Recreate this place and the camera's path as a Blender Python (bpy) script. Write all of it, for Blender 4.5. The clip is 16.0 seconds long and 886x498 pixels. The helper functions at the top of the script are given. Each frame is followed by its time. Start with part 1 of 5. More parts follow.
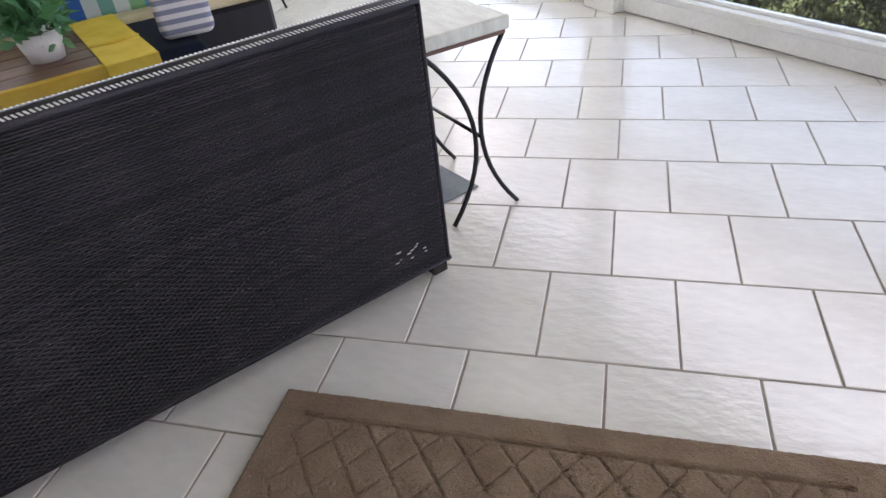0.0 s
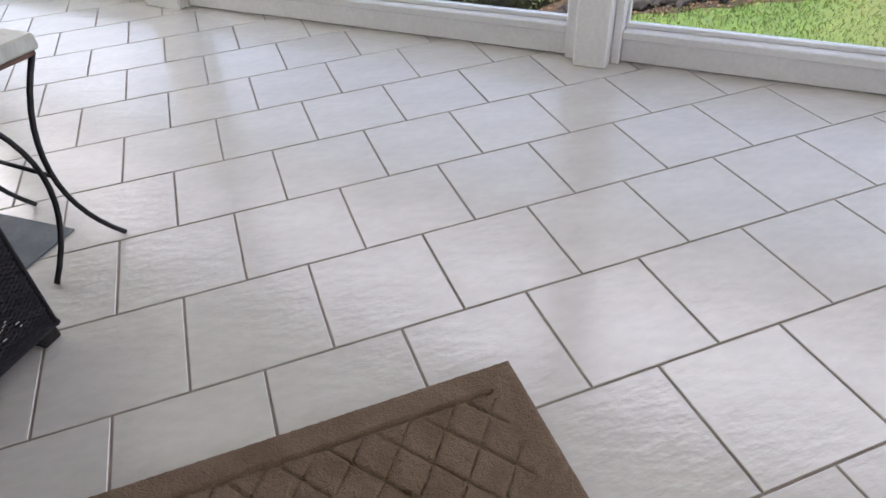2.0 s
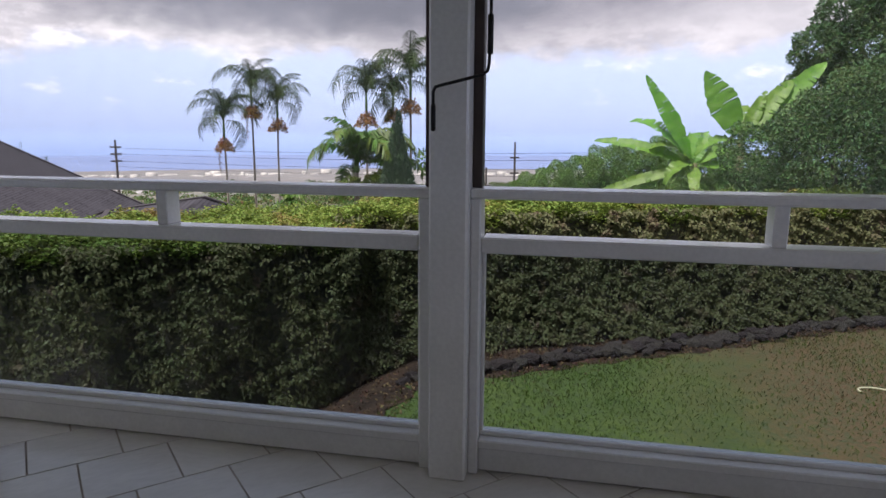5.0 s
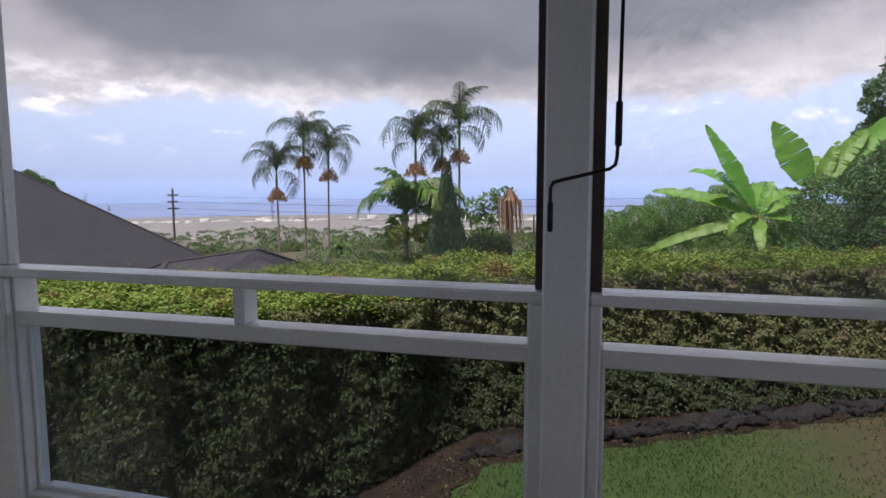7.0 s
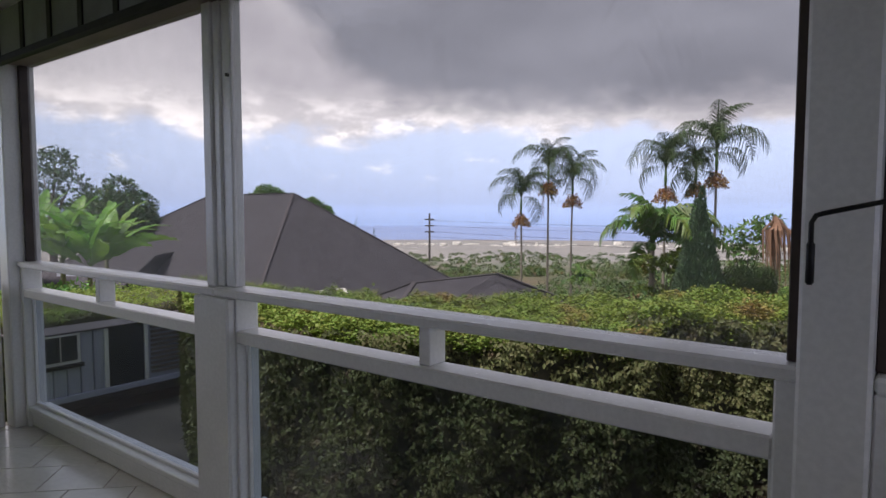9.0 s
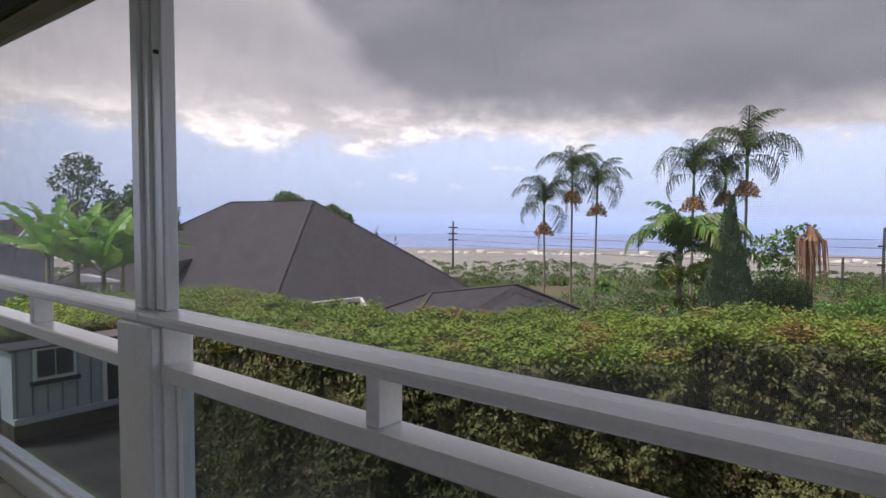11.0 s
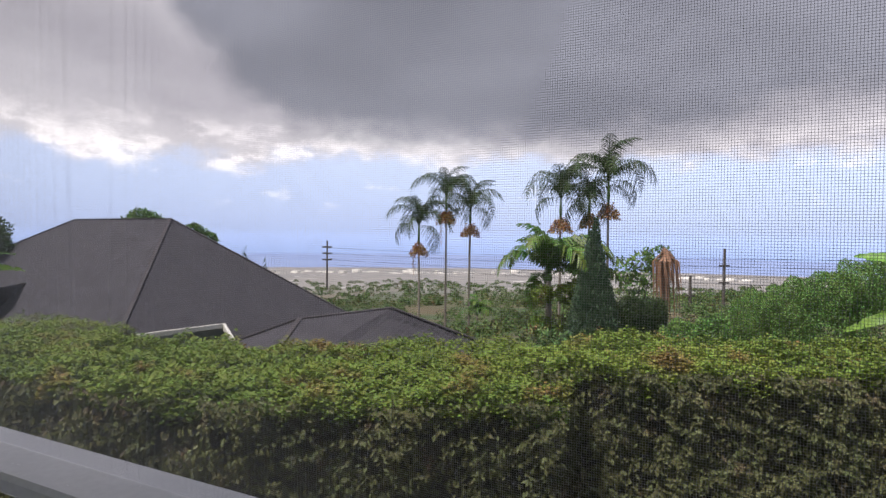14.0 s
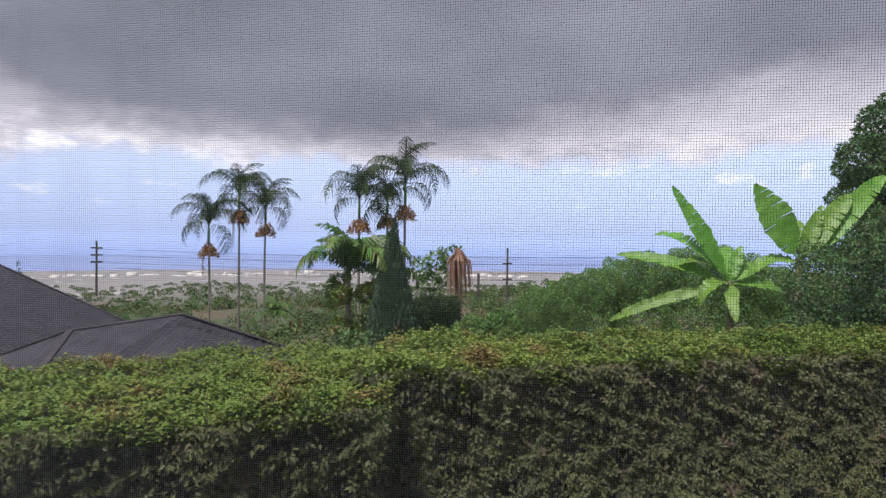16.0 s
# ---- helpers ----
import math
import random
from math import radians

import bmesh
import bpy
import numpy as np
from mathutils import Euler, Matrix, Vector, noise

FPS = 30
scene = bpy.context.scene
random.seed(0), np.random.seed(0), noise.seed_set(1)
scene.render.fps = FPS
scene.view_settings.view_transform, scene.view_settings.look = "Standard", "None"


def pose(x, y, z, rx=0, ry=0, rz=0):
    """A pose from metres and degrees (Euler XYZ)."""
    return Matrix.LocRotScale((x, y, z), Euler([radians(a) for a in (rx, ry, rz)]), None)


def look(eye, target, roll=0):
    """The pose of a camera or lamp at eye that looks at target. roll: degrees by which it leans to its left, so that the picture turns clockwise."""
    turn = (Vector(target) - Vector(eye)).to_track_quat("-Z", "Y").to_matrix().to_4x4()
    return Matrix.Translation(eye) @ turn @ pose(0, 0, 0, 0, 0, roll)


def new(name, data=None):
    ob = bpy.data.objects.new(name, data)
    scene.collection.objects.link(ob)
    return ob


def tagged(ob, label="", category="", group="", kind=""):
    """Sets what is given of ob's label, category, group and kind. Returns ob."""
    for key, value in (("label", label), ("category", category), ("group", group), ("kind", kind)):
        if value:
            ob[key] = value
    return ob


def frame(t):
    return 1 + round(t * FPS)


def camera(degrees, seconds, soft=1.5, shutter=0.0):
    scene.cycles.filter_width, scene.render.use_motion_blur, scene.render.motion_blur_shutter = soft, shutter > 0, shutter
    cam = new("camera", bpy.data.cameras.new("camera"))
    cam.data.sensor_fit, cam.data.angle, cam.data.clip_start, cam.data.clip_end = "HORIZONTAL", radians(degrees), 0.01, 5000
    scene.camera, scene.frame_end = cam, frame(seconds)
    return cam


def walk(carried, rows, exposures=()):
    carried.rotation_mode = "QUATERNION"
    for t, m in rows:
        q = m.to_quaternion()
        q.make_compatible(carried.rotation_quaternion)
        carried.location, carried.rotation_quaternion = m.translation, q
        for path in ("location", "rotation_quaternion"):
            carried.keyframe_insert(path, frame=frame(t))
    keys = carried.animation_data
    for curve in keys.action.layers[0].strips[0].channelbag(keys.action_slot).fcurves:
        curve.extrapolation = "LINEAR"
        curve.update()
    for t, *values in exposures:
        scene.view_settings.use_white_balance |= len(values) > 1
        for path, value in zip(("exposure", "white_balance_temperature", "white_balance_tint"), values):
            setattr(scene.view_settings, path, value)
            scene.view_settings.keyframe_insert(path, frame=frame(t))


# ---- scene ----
cam = camera(69.5, 16.0)
PATH = [
    (0, (0.533, -1.019, 1.135), (-0.915, -0.282, -0.031), -7.20),
    (0.5, (0.536, -1.002, 1.121), (-0.725, -0.095, -0.139), -6.20),
    (1, (0.560, -0.967, 1.113), (-0.515, 0.123, -0.173), -5.80),
    (1.5, (0.574, -0.939, 1.127), (-0.277, 0.316, -0.177), -4.90),
    (2, (0.592, -0.912, 1.136), (-0.108, 0.461, -0.138), -3.60),
    (2.5, (0.587, -0.887, 1.144), (-0.013, 0.627, -0.017), -1.70),
    (3, (0.588, -0.855, 1.173), (0.053, 0.835, 0.247), -0.50),
    (3.5, (0.570, -0.815, 1.193), (0.081, 0.998, 0.504), 0.10),
    (4, (0.539, -0.770, 1.233), (0.094, 1.110, 0.715), 0.70),
    (4.2, (0.523, -0.732, 1.243), (0.101, 1.164, 0.768), 0.90),
    (6.3, (0.317, -0.426, 1.409), (-0.080, 1.518, 1.154), 0.00),
    (6.5, (0.276, -0.410, 1.431), (-0.153, 1.528, 1.187), -0.10),
    (7, (0.196, -0.337, 1.452), (-0.339, 1.578, 1.238), -0.10),
    (7.5, (0.177, -0.233, 1.462), (-0.542, 1.623, 1.270), -0.50),
    (8, (0.197, -0.137, 1.469), (-0.761, 1.611, 1.306), -0.50),
    (8.5, (0.208, -0.065, 1.465), (-0.943, 1.563, 1.310), -0.20),
    (11, (-0.011, 0.584, 1.462), (-1.282, 2.125, 1.353), 0.30),
    (11.5, (-0.039, 0.689, 1.472), (-1.250, 2.278, 1.375), 0.75),
    (12, (-0.076, 0.779, 1.473), (-1.202, 2.430, 1.388), 0.56),
    (12.5, (-0.122, 0.859, 1.472), (-1.204, 2.539, 1.390), 0.57),
    (13, (-0.174, 0.934, 1.478), (-1.232, 2.630, 1.408), 0.94),
    (13.5, (-0.230, 1.003, 1.492), (-1.250, 2.723, 1.438), 0.81),
    (14, (-0.288, 1.064, 1.514), (-1.238, 2.823, 1.469), 0.66),
    (14.5, (-0.345, 1.110, 1.539), (-1.141, 2.945, 1.498), 0.51),
    (15, (-0.401, 1.132, 1.559), (-1.006, 3.037, 1.517), 0.30),
    (15.5, (-0.452, 1.116, 1.563), (-0.898, 3.065, 1.518), 0.35),
    (16, (-0.496, 1.046, 1.535), (-0.847, 3.015, 1.497), 0.74),
]
EXPOSURES = [(0.0, 3.63, 6860, 15), (0.5, 3.53, 6860, 15), (1.0, 3.42, 6880, 15), (1.8, 3.24, 6860, 15), (2.4, 3.08, 6860, 15), (3.0, 2.62, 6900, 15), (3.5, 1.96, 6860, 17), (4.0, 1.22, 6650, 19), (4.4, 1.1, 6600, 17), (6.3, 0.90, 6550, 15), (8.5, 0.93, 6700, 15), (11.0, 0.95, 6850, 15), (13.0, 0.96, 6750, 14), (14.0, 0.93, 6700, 14), (15.2, 0.87, 6450, 14), (16.0, 0.84, 6400, 15)]
walk(cam, [(t, look(e, g, roll)) for t, e, g, roll in PATH], EXPOSURES)
PI = math.pi
TILE = 0.333
RT2 = math.sqrt(2.0)

# ---- world, sun, exposure ----
def nd(tree, kind, **kw):
    n = tree.nodes.new(kind)
    for k, v in kw.items():
        if k == "operation":
            n.operation = v
        elif k == "blend":
            n.data_type, n.blend_type = "RGBA", v
        elif k == "clamp":
            n.use_clamp = v
    return n


def val(tree, op, a, b=None, c=None, clamp=False):
    n = nd(tree, "ShaderNodeMath", operation=op, clamp=clamp)
    for i, s in enumerate((a, b, c)):
        if s is None:
            continue
        if isinstance(s, (int, float)):
            n.inputs[i].default_value = s
        else:
            tree.links.new(s, n.inputs[i])
    return n.outputs[0]


def mixc(tree, fac, a, b, blend="MIX"):
    n = nd(tree, "ShaderNodeMix", blend=blend)
    for i, s in ((0, fac), (6, a), (7, b)):
        if isinstance(s, (int, float)):
            n.inputs[i].default_value = s
        elif isinstance(s, tuple):
            n.inputs[i].default_value = (*s, 1) if len(s) == 3 else s
        else:
            tree.links.new(s, n.inputs[i])
    return n.outputs[2]


def smooth(tree, x, lo, hi):
    n = tree.nodes.new("ShaderNodeMapRange")
    n.interpolation_type = "SMOOTHSTEP"
    tree.links.new(x, n.inputs[0])
    for i, s in ((1, lo), (2, hi)):
        if isinstance(s, (int, float)):
            n.inputs[i].default_value = s
        else:
            tree.links.new(s, n.inputs[i])
    return n.outputs[0]


def ramp(tree, x, stops):
    n = tree.nodes.new("ShaderNodeValToRGB")
    while len(n.color_ramp.elements) < len(stops):
        n.color_ramp.elements.new(0.5)
    for e, (p, c) in zip(n.color_ramp.elements, stops):
        e.position, e.color = p, ((c, c, c, 1) if isinstance(c, (int, float)) else (*c, 1))
    tree.links.new(x, n.inputs[0])
    return n.outputs[0]


def build_world():
    w = bpy.data.worlds.new("sky_world")
    scene.world = w
    w.use_nodes = True
    t = w.node_tree
    t.nodes.clear()
    sky = t.nodes.new("ShaderNodeTexSky")
    sky.sky_type, sky.sun_disc = "NISHITA", False
    sky.sun_elevation, sky.sun_rotation = radians(63), radians(215)
    sky.dust_density, sky.air_density = 1.2, 1.0
    tc = t.nodes.new("ShaderNodeTexCoord")
    sp = t.nodes.new("ShaderNodeSeparateXYZ")
    t.links.new(tc.outputs["Generated"], sp.inputs[0])
    x, y, z = sp.outputs
    el = val(t, "MULTIPLY", val(t, "ARCSINE", z), 180 / PI)
    az = val(t, "MULTIPLY", val(t, "ARCTAN2", x, y), 180 / PI)
    azn = val(t, "MULTIPLY_ADD", az, 1 / 180, 0.5, clamp=True)

    def noise_of(scale, detail, rough, seed, sz=1.0):
        m = t.nodes.new("ShaderNodeMapping")
        m.inputs["Location"].default_value = (seed, seed * 0.7, 0)
        m.inputs["Scale"].default_value = (1, 1, sz)
        t.links.new(tc.outputs["Generated"], m.inputs[0])
        n = t.nodes.new("ShaderNodeTexNoise")
        n.inputs["Scale"].default_value, n.inputs["Detail"].default_value, n.inputs["Roughness"].default_value = scale, detail, rough
        t.links.new(m.outputs[0], n.inputs["Vector"])
        return n.outputs["Fac"]

    big, fine, puff = noise_of(2.6, 4, 0.5, 3.1, 2.0), noise_of(9, 7, 0.62, 1.7, 1.8), noise_of(14, 5, 0.6, 8.3, 2.2)
    # lower edge of the cloud deck, in degrees over azimuth (x 0.02)
    edge = ramp(t, azn, [(0.0, .16), (0.14, .14), (0.20, .125), (0.245, .115), (0.30, .14), (0.36, .135), (0.45, .125), (0.53, .135), (0.62, .15), (1.0, .16)])
    rough_el = val(t, "ADD", el, val(t, "MULTIPLY", val(t, "SUBTRACT", fine, 0.5), 6.5))
    rough_el = val(t, "ADD", rough_el, val(t, "MULTIPLY", val(t, "SUBTRACT", big, 0.5), 2.0))
    over = val(t, "SUBTRACT", rough_el, val(t, "MULTIPLY", edge, 50))
    cloud = smooth(t, over, -0.9, 1.1)
    # the dark bank lies over a lighter one on the side of the house
    dedge = ramp(t, azn, [(0.0, .95), (0.17, .75), (0.205, .42), (0.222, .315), (0.245, .235), (0.268, .16), (0.33, .15), (0.45, .15), (0.52, .2), (0.62, .25), (1.0, .3)])
    dover = val(t, "SUBTRACT", rough_el, val(t, "MULTIPLY", dedge, 50))
    dark = smooth(t, dover, -1.6, 3.2)
    body = mixc(t, smooth(t, big, 0.3, 0.7), (0.32, 0.315, 0.36), (0.51, 0.505, 0.55))
    rim = val(t, "SUBTRACT", 1.0, smooth(t, val(t, "ADD", over, val(t, "MULTIPLY", puff, 2.5)), 2.0, 6.0))
    patch = val(t, "MULTIPLY_ADD", smooth(t, val(t, "MULTIPLY_ADD", fine, .5, val(t, "MULTIPLY", puff, .5)), .44, .60), .85, .15)
    seaward = val(t, "MULTIPLY_ADD", smooth(t, azn, .31, .43), -.65, 1.0)
    light = mixc(t, val(t, "MULTIPLY", val(t, "MULTIPLY", rim, patch), seaward), body, (1.02, 1.0, 1.02))
    dbody = mixc(t, smooth(t, big, 0.3, 0.72), (0.160, 0.169, 0.206), (0.236, 0.248, 0.298))
    high = val(t, "MULTIPLY_ADD", smooth(t, el, 30, 62), 1.0, 1.0)
    dbody = mixc(t, 1.0, dbody, val(t, "ADD", high, 0), "MULTIPLY")
    clouds = mixc(t, dark, light, dbody)
    clear = mixc(t, 0.82, sky.outputs[0], mixc(t, smooth(t, el, -0.5, 8.0), (3.9, 5.0, 8.0), (5.3, 6.2, 8.6)))
    wisp = val(t, "MULTIPLY", smooth(t, puff, 0.58, 0.72), smooth(t, el, 1.2, 4.5))
    clear = mixc(t, val(t, "MULTIPLY", wisp, 0.75), clear, (8.2, 8.4, 9.0))
    sea = mixc(t, smooth(t, el, -2.6, 0.3), (2.8, 3.8, 6.6), (3.9, 5.0, 8.0))
    clear = mixc(t, smooth(t, el, -0.4, 0.5), sea, clear)
    ten = mixc(t, 1.0, clouds, (10.0, 10.0, 10.0), "MULTIPLY")
    out = mixc(t, cloud, clear, ten)
    bg = t.nodes.new("ShaderNodeBackground")
    bg.inputs["Strength"].default_value = 0.093
    t.links.new(out, bg.inputs[0])
    o = t.nodes.new("ShaderNodeOutputWorld")
    t.links.new(bg.outputs[0], o.inputs[0])


build_world()
sun = new("sun", bpy.data.lights.new("sun", "SUN"))
sun.data.energy, sun.data.angle, sun.data.color = 3.0, radians(14), (1.0, 0.96, 0.9)
sun.matrix_world = look((-5, -7, 17), (0, 0, 0))


# ---- materials ----
def mat(name, c1, c2, scale=6.0, rough=0.6, bump=0.15, fine=60.0, metal=0.0, jitter=0.08, island=False, rough2=None,
        stretch=(1, 1, 1), c3=None, dist=0.004, translucent=0.0, spec=0.5):
    m = bpy.data.materials.new(name)
    m.use_nodes = True
    t = m.node_tree
    b = t.nodes["Principled BSDF"]
    tc = t.nodes.new("ShaderNodeTexCoord")
    mp = t.nodes.new("ShaderNodeMapping")
    mp.inputs["Scale"].default_value = stretch
    t.links.new(tc.outputs["Object"], mp.inputs[0])

    def nz(s, d):
        n = t.nodes.new("ShaderNodeTexNoise")
        n.inputs["Scale"].default_value, n.inputs["Detail"].default_value = s, d
        t.links.new(mp.outputs[0], n.inputs["Vector"])
        return n.outputs["Fac"]

    a, f = nz(scale, 4), nz(fine, 5)
    col = mixc(t, smooth(t, a, 0.32, 0.68), c1, c2)
    if c3:
        col = mixc(t, smooth(t, nz(scale * 2.3, 3), 0.55, 0.72), col, c3)
    col = mixc(t, val(t, "MULTIPLY", smooth(t, f, 0.3, 0.7), 0.22), col, tuple(v * 0.72 for v in c1))
    if jitter:
        if island:
            g = t.nodes.new("ShaderNodeNewGeometry")
            rnd = g.outputs["Random Per Island"]
        else:
            g = t.nodes.new("ShaderNodeObjectInfo")
            rnd = g.outputs["Random"]
        h = t.nodes.new("ShaderNodeHueSaturation")
        t.links.new(val(t, "MULTIPLY_ADD", rnd, 2 * jitter, 1 - jitter), h.inputs["Value"])
        t.links.new(val(t, "MULTIPLY_ADD", rnd, jitter * 0.25, 0.5 - jitter * 0.12), h.inputs["Hue"])
        t.links.new(col, h.inputs["Color"])
        col = h.outputs[0]
    t.links.new(col, b.inputs["Base Color"])
    b.inputs["Metallic"].default_value = metal
    b.inputs["Specular IOR Level"].default_value = spec
    t.links.new(val(t, "MULTIPLY_ADD", f, (rough2 if rough2 is not None else 0.12), rough - 0.06), b.inputs["Roughness"])
    if bump:
        bn = t.nodes.new("ShaderNodeBump")
        bn.inputs["Strength"].default_value, bn.inputs["Distance"].default_value = bump, dist
        t.links.new(val(t, "ADD", f, val(t, "MULTIPLY", a, 0.6)), bn.inputs["Height"])
        t.links.new(bn.outputs[0], b.inputs["Normal"])
    if translucent:
        tr = t.nodes.new("ShaderNodeBsdfTranslucent")
        t.links.new(col, tr.inputs[0])
        mx = t.nodes.new("ShaderNodeMixShader")
        mx.inputs[0].default_value = translucent
        t.links.new(b.outputs[0], mx.inputs[1])
        t.links.new(tr.outputs[0], mx.inputs[2])
        t.links.new(mx.outputs[0], t.nodes["Material Output"].inputs[0])
    return m


M = {}
M["paint"] = mat("white_paint", (.79, .785, .775), (.86, .855, .845), 3, .25, .10, 60, jitter=.03, spec=.7)
M["wallpaint"] = mat("wall_paint", (.78, .76, .73), (.83, .81, .78), 2, .7, .1, 70, jitter=.02)
M["ceil"] = mat("ceiling_paint", (.80, .79, .77), (.85, .84, .82), 2, .75, .1, 60, jitter=.02)
M["grout"] = mat("grout", (.31, .265, .23), (.40, .345, .30), 12, .9, .5, 120, jitter=0)
M["tile"] = mat("porcelain_tile", (.755, .724, .690), (.805, .775, .742), 3.5, .17, .38, 17, jitter=.03, stretch=(1, 2.2, 1), rough2=.12, dist=.007, spec=1.0)
_tile = M["tile"].node_tree.nodes["Principled BSDF"]
_tile.inputs["Coat Weight"].default_value, _tile.inputs["Coat Roughness"].default_value = .7, .13
M["stile"] = mat("dark_bronze", (.045, .03, .026), (.07, .05, .042), 8, .5, .1, 90)
M["wire"] = mat("screen_wire", (.36, .36, .37), (.42, .42, .43), 8, .6, 0, 90, jitter=0)
M["blackmetal"] = mat("black_iron", (.018, .018, .02), (.035, .033, .035), 14, .42, .3, 160, metal=.6)
M["mat"] = mat("mat_pile", (.255, .178, .128), (.32, .232, .170), 14, .95, 1.0, 260, jitter=0, dist=.006, spec=.15)
M["wicker"] = mat("dark_resin_wicker", (.010, .010, .014), (.019, .017, .022), 9, .42, .3, 260, jitter=.5, island=True, spec=.25, stretch=(1, 1, .2))
M["wickertrim"] = mat("grey_white_braid", (.55, .54, .54), (.7, .69, .69), 20, .5, .3, 200, jitter=.1, island=True)
M["tabletop"] = mat("frosted_top", (.46, .47, .42), (.58, .59, .53), 10, .35, .4, 60, stretch=(1, 4, 1))
M["stone_slab"] = mat("blue_grey_slate", (.17, .19, .22), (.23, .25, .28), 10, .7, .3, 90)
M["yellow"] = mat("yellow_cloth", (.62, .42, .06), (.70, .50, .10), 9, .9, .3, 300, spec=.2)
M["brownwood"] = mat("brown_wood", (.11, .055, .038), (.17, .09, .062), 5, .5, .25, 60, stretch=(8, 1, 8), island=True, jitter=.12)
M["cream"] = mat("cream_cloth", (.66, .58, .36), (.72, .64, .42), 9, .9, .3, 300, spec=.2)
M["navy"] = mat("navy_cloth", (.006, .009, .022), (.011, .015, .032), 9, .9, .3, 300, spec=.2)
M["pot"] = mat("white_ceramic", (.7, .69, .69), (.76, .75, .75), 6, .4, .1, 60)
M["plant"] = mat("soft_green_leaf", (.09, .26, .12), (.16, .36, .18), 9, .5, .1, 60, island=True, jitter=.25, translucent=.25, spec=.18)
M["red"] = mat("red_cloth", (.5, .03, .03), (.58, .05, .04), 9, .8, .2, 200)
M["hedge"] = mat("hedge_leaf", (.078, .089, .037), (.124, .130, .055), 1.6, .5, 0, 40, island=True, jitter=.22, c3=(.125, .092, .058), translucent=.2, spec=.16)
M["hedgetop"] = mat("yellow_green_leaf", (.125, .19, .036), (.20, .262, .052), .9, .55, 0, 40, island=True, jitter=.2, c3=(.24, .165, .06), translucent=.25, spec=.18)
# hull inside the hedges, its dark colour painted for shade between leaves
M["hedgecore"] = mat("hedge_core_shade", (.030, .032, .018), (.055, .05, .03), 7, .95, .6, 30, jitter=0)
# brown soil with the shade under the hedge put into its colour
M["bed"] = mat("hedge_shade_soil", (.034, .024, .018), (.065, .042, .028), 2.5, .95, .8, 45, jitter=0, dist=.02, spec=.1)
M["soil"] = mat("lawn_soil", (.05, .10, .022), (.085, .135, .032), .7, .95, .7, 25, jitter=0, c3=(.17, .10, .055), dist=.02)
M["grass"] = mat("grass_blade", (.060, .100, .010), (.092, .128, .018), .5, .8, 0, 20, island=True, jitter=.3, c3=(.15, .085, .04), translucent=.2, spec=.18)
M["rock"] = mat("lava_rock", (.04, .032, .028), (.085, .062, .05), 9, .95, .9, 40, jitter=.3, dist=.02)
M["litter"] = mat("leaf_litter", (.10, .055, .03), (.17, .10, .06), 4, .95, .5, 30, island=True, jitter=.4, spec=.18)
M["shingle"] = mat("asphalt_shingle", (.054, .049, .054), (.070, .063, .070), 1.2, .95, .5, 30, jitter=.12, island=True, spec=.2)
M["fascia"] = mat("fascia_paint", (.62, .60, .56), (.68, .66, .62), 2, .6, .1, 40)
M["siding"] = mat("lilac_grey_siding", (.34, .35, .43), (.40, .41, .49), 2, .7, .2, 40)
M["darkglass"] = mat("dark_window_glass", (.02, .025, .03), (.03, .035, .04), 2, .08, 0, 40)
M["trunk"] = mat("palm_trunk", (.22, .19, .16), (.32, .28, .24), 3, .9, .5, 20, stretch=(1, 1, 6))
M["broadpalm"] = mat("broad_palm_leaf", (.055, .13, .03), (.15, .24, .05), .9, .45, 0, 30, island=True, jitter=.3, translucent=.25, spec=.25)
M["palm"] = mat("palm_leaf", (.035, .062, .024), (.07, .105, .04), 1.5, .45, 0, 30, island=True, jitter=.3, translucent=.2, spec=.18)
M["fruit"] = mat("orange_fruit", (.36, .16, .05), (.50, .27, .08), 3, .7, .3, 30, island=True, jitter=.3)
M["deadleaf"] = mat("dead_frond", (.24, .14, .085), (.34, .21, .13), 3, .9, .3, 30, island=True, jitter=.25)
M["banana"] = mat("banana_leaf", (.12, .29, .035), (.21, .41, .065), 2.0, .42, .5, 18, jitter=.15, translucent=.35, dist=.02, stretch=(4, .6, 1))
M["bananastem"] = mat("banana_stem", (.09, .10, .035), (.15, .12, .06), 4, .7, .3, 30)
M["cypress"] = mat("cypress_leaf", (.085, .145, .082), (.13, .195, .112), 1.5, .8, 0, 30, island=True, jitter=.3, spec=.18)
M["bush"] = mat("bush_leaf", (.115, .215, .056), (.19, .305, .09), 1.0, .5, 0, 30, island=True, jitter=.3, translucent=.2, spec=.18)
M["tree"] = mat("tree_leaf", (.062, .122, .045), (.115, .185, .068), 1.0, .5, 0, 30, island=True, jitter=.35, translucent=.15, spec=.18)
M["brush"] = mat("brush_leaf", (.065, .12, .042), (.135, .185, .06), .35, .8, 0, 30, island=True, jitter=.35, c3=(.20, .105, .06), spec=.18)
M["bark"] = mat("grey_bark", (.10, .08, .065), (.17, .14, .12), 5, .95, .6, 30)
M["pole"] = mat("utility_pole_wood", (.07, .06, .055), (.11, .095, .085), 3, .9, .3, 30)
M["asphalt"] = mat("dark_driveway", (.028, .028, .03), (.045, .044, .045), .8, .9, .4, 60, jitter=0)
M["blackmatte"] = mat("matt_black_rail", (.010, .010, .011), (.018, .017, .018), 8, .7, .2, 60, spec=.2)
M["shade"] = mat("grey_shade_cloth", (.10, .10, .115), (.15, .15, .17), 3, .8, .1, 120)
M["header"] = mat("stained_header", (.17, .125, .13), (.22, .165, .17), 3, .6, .2, 60)
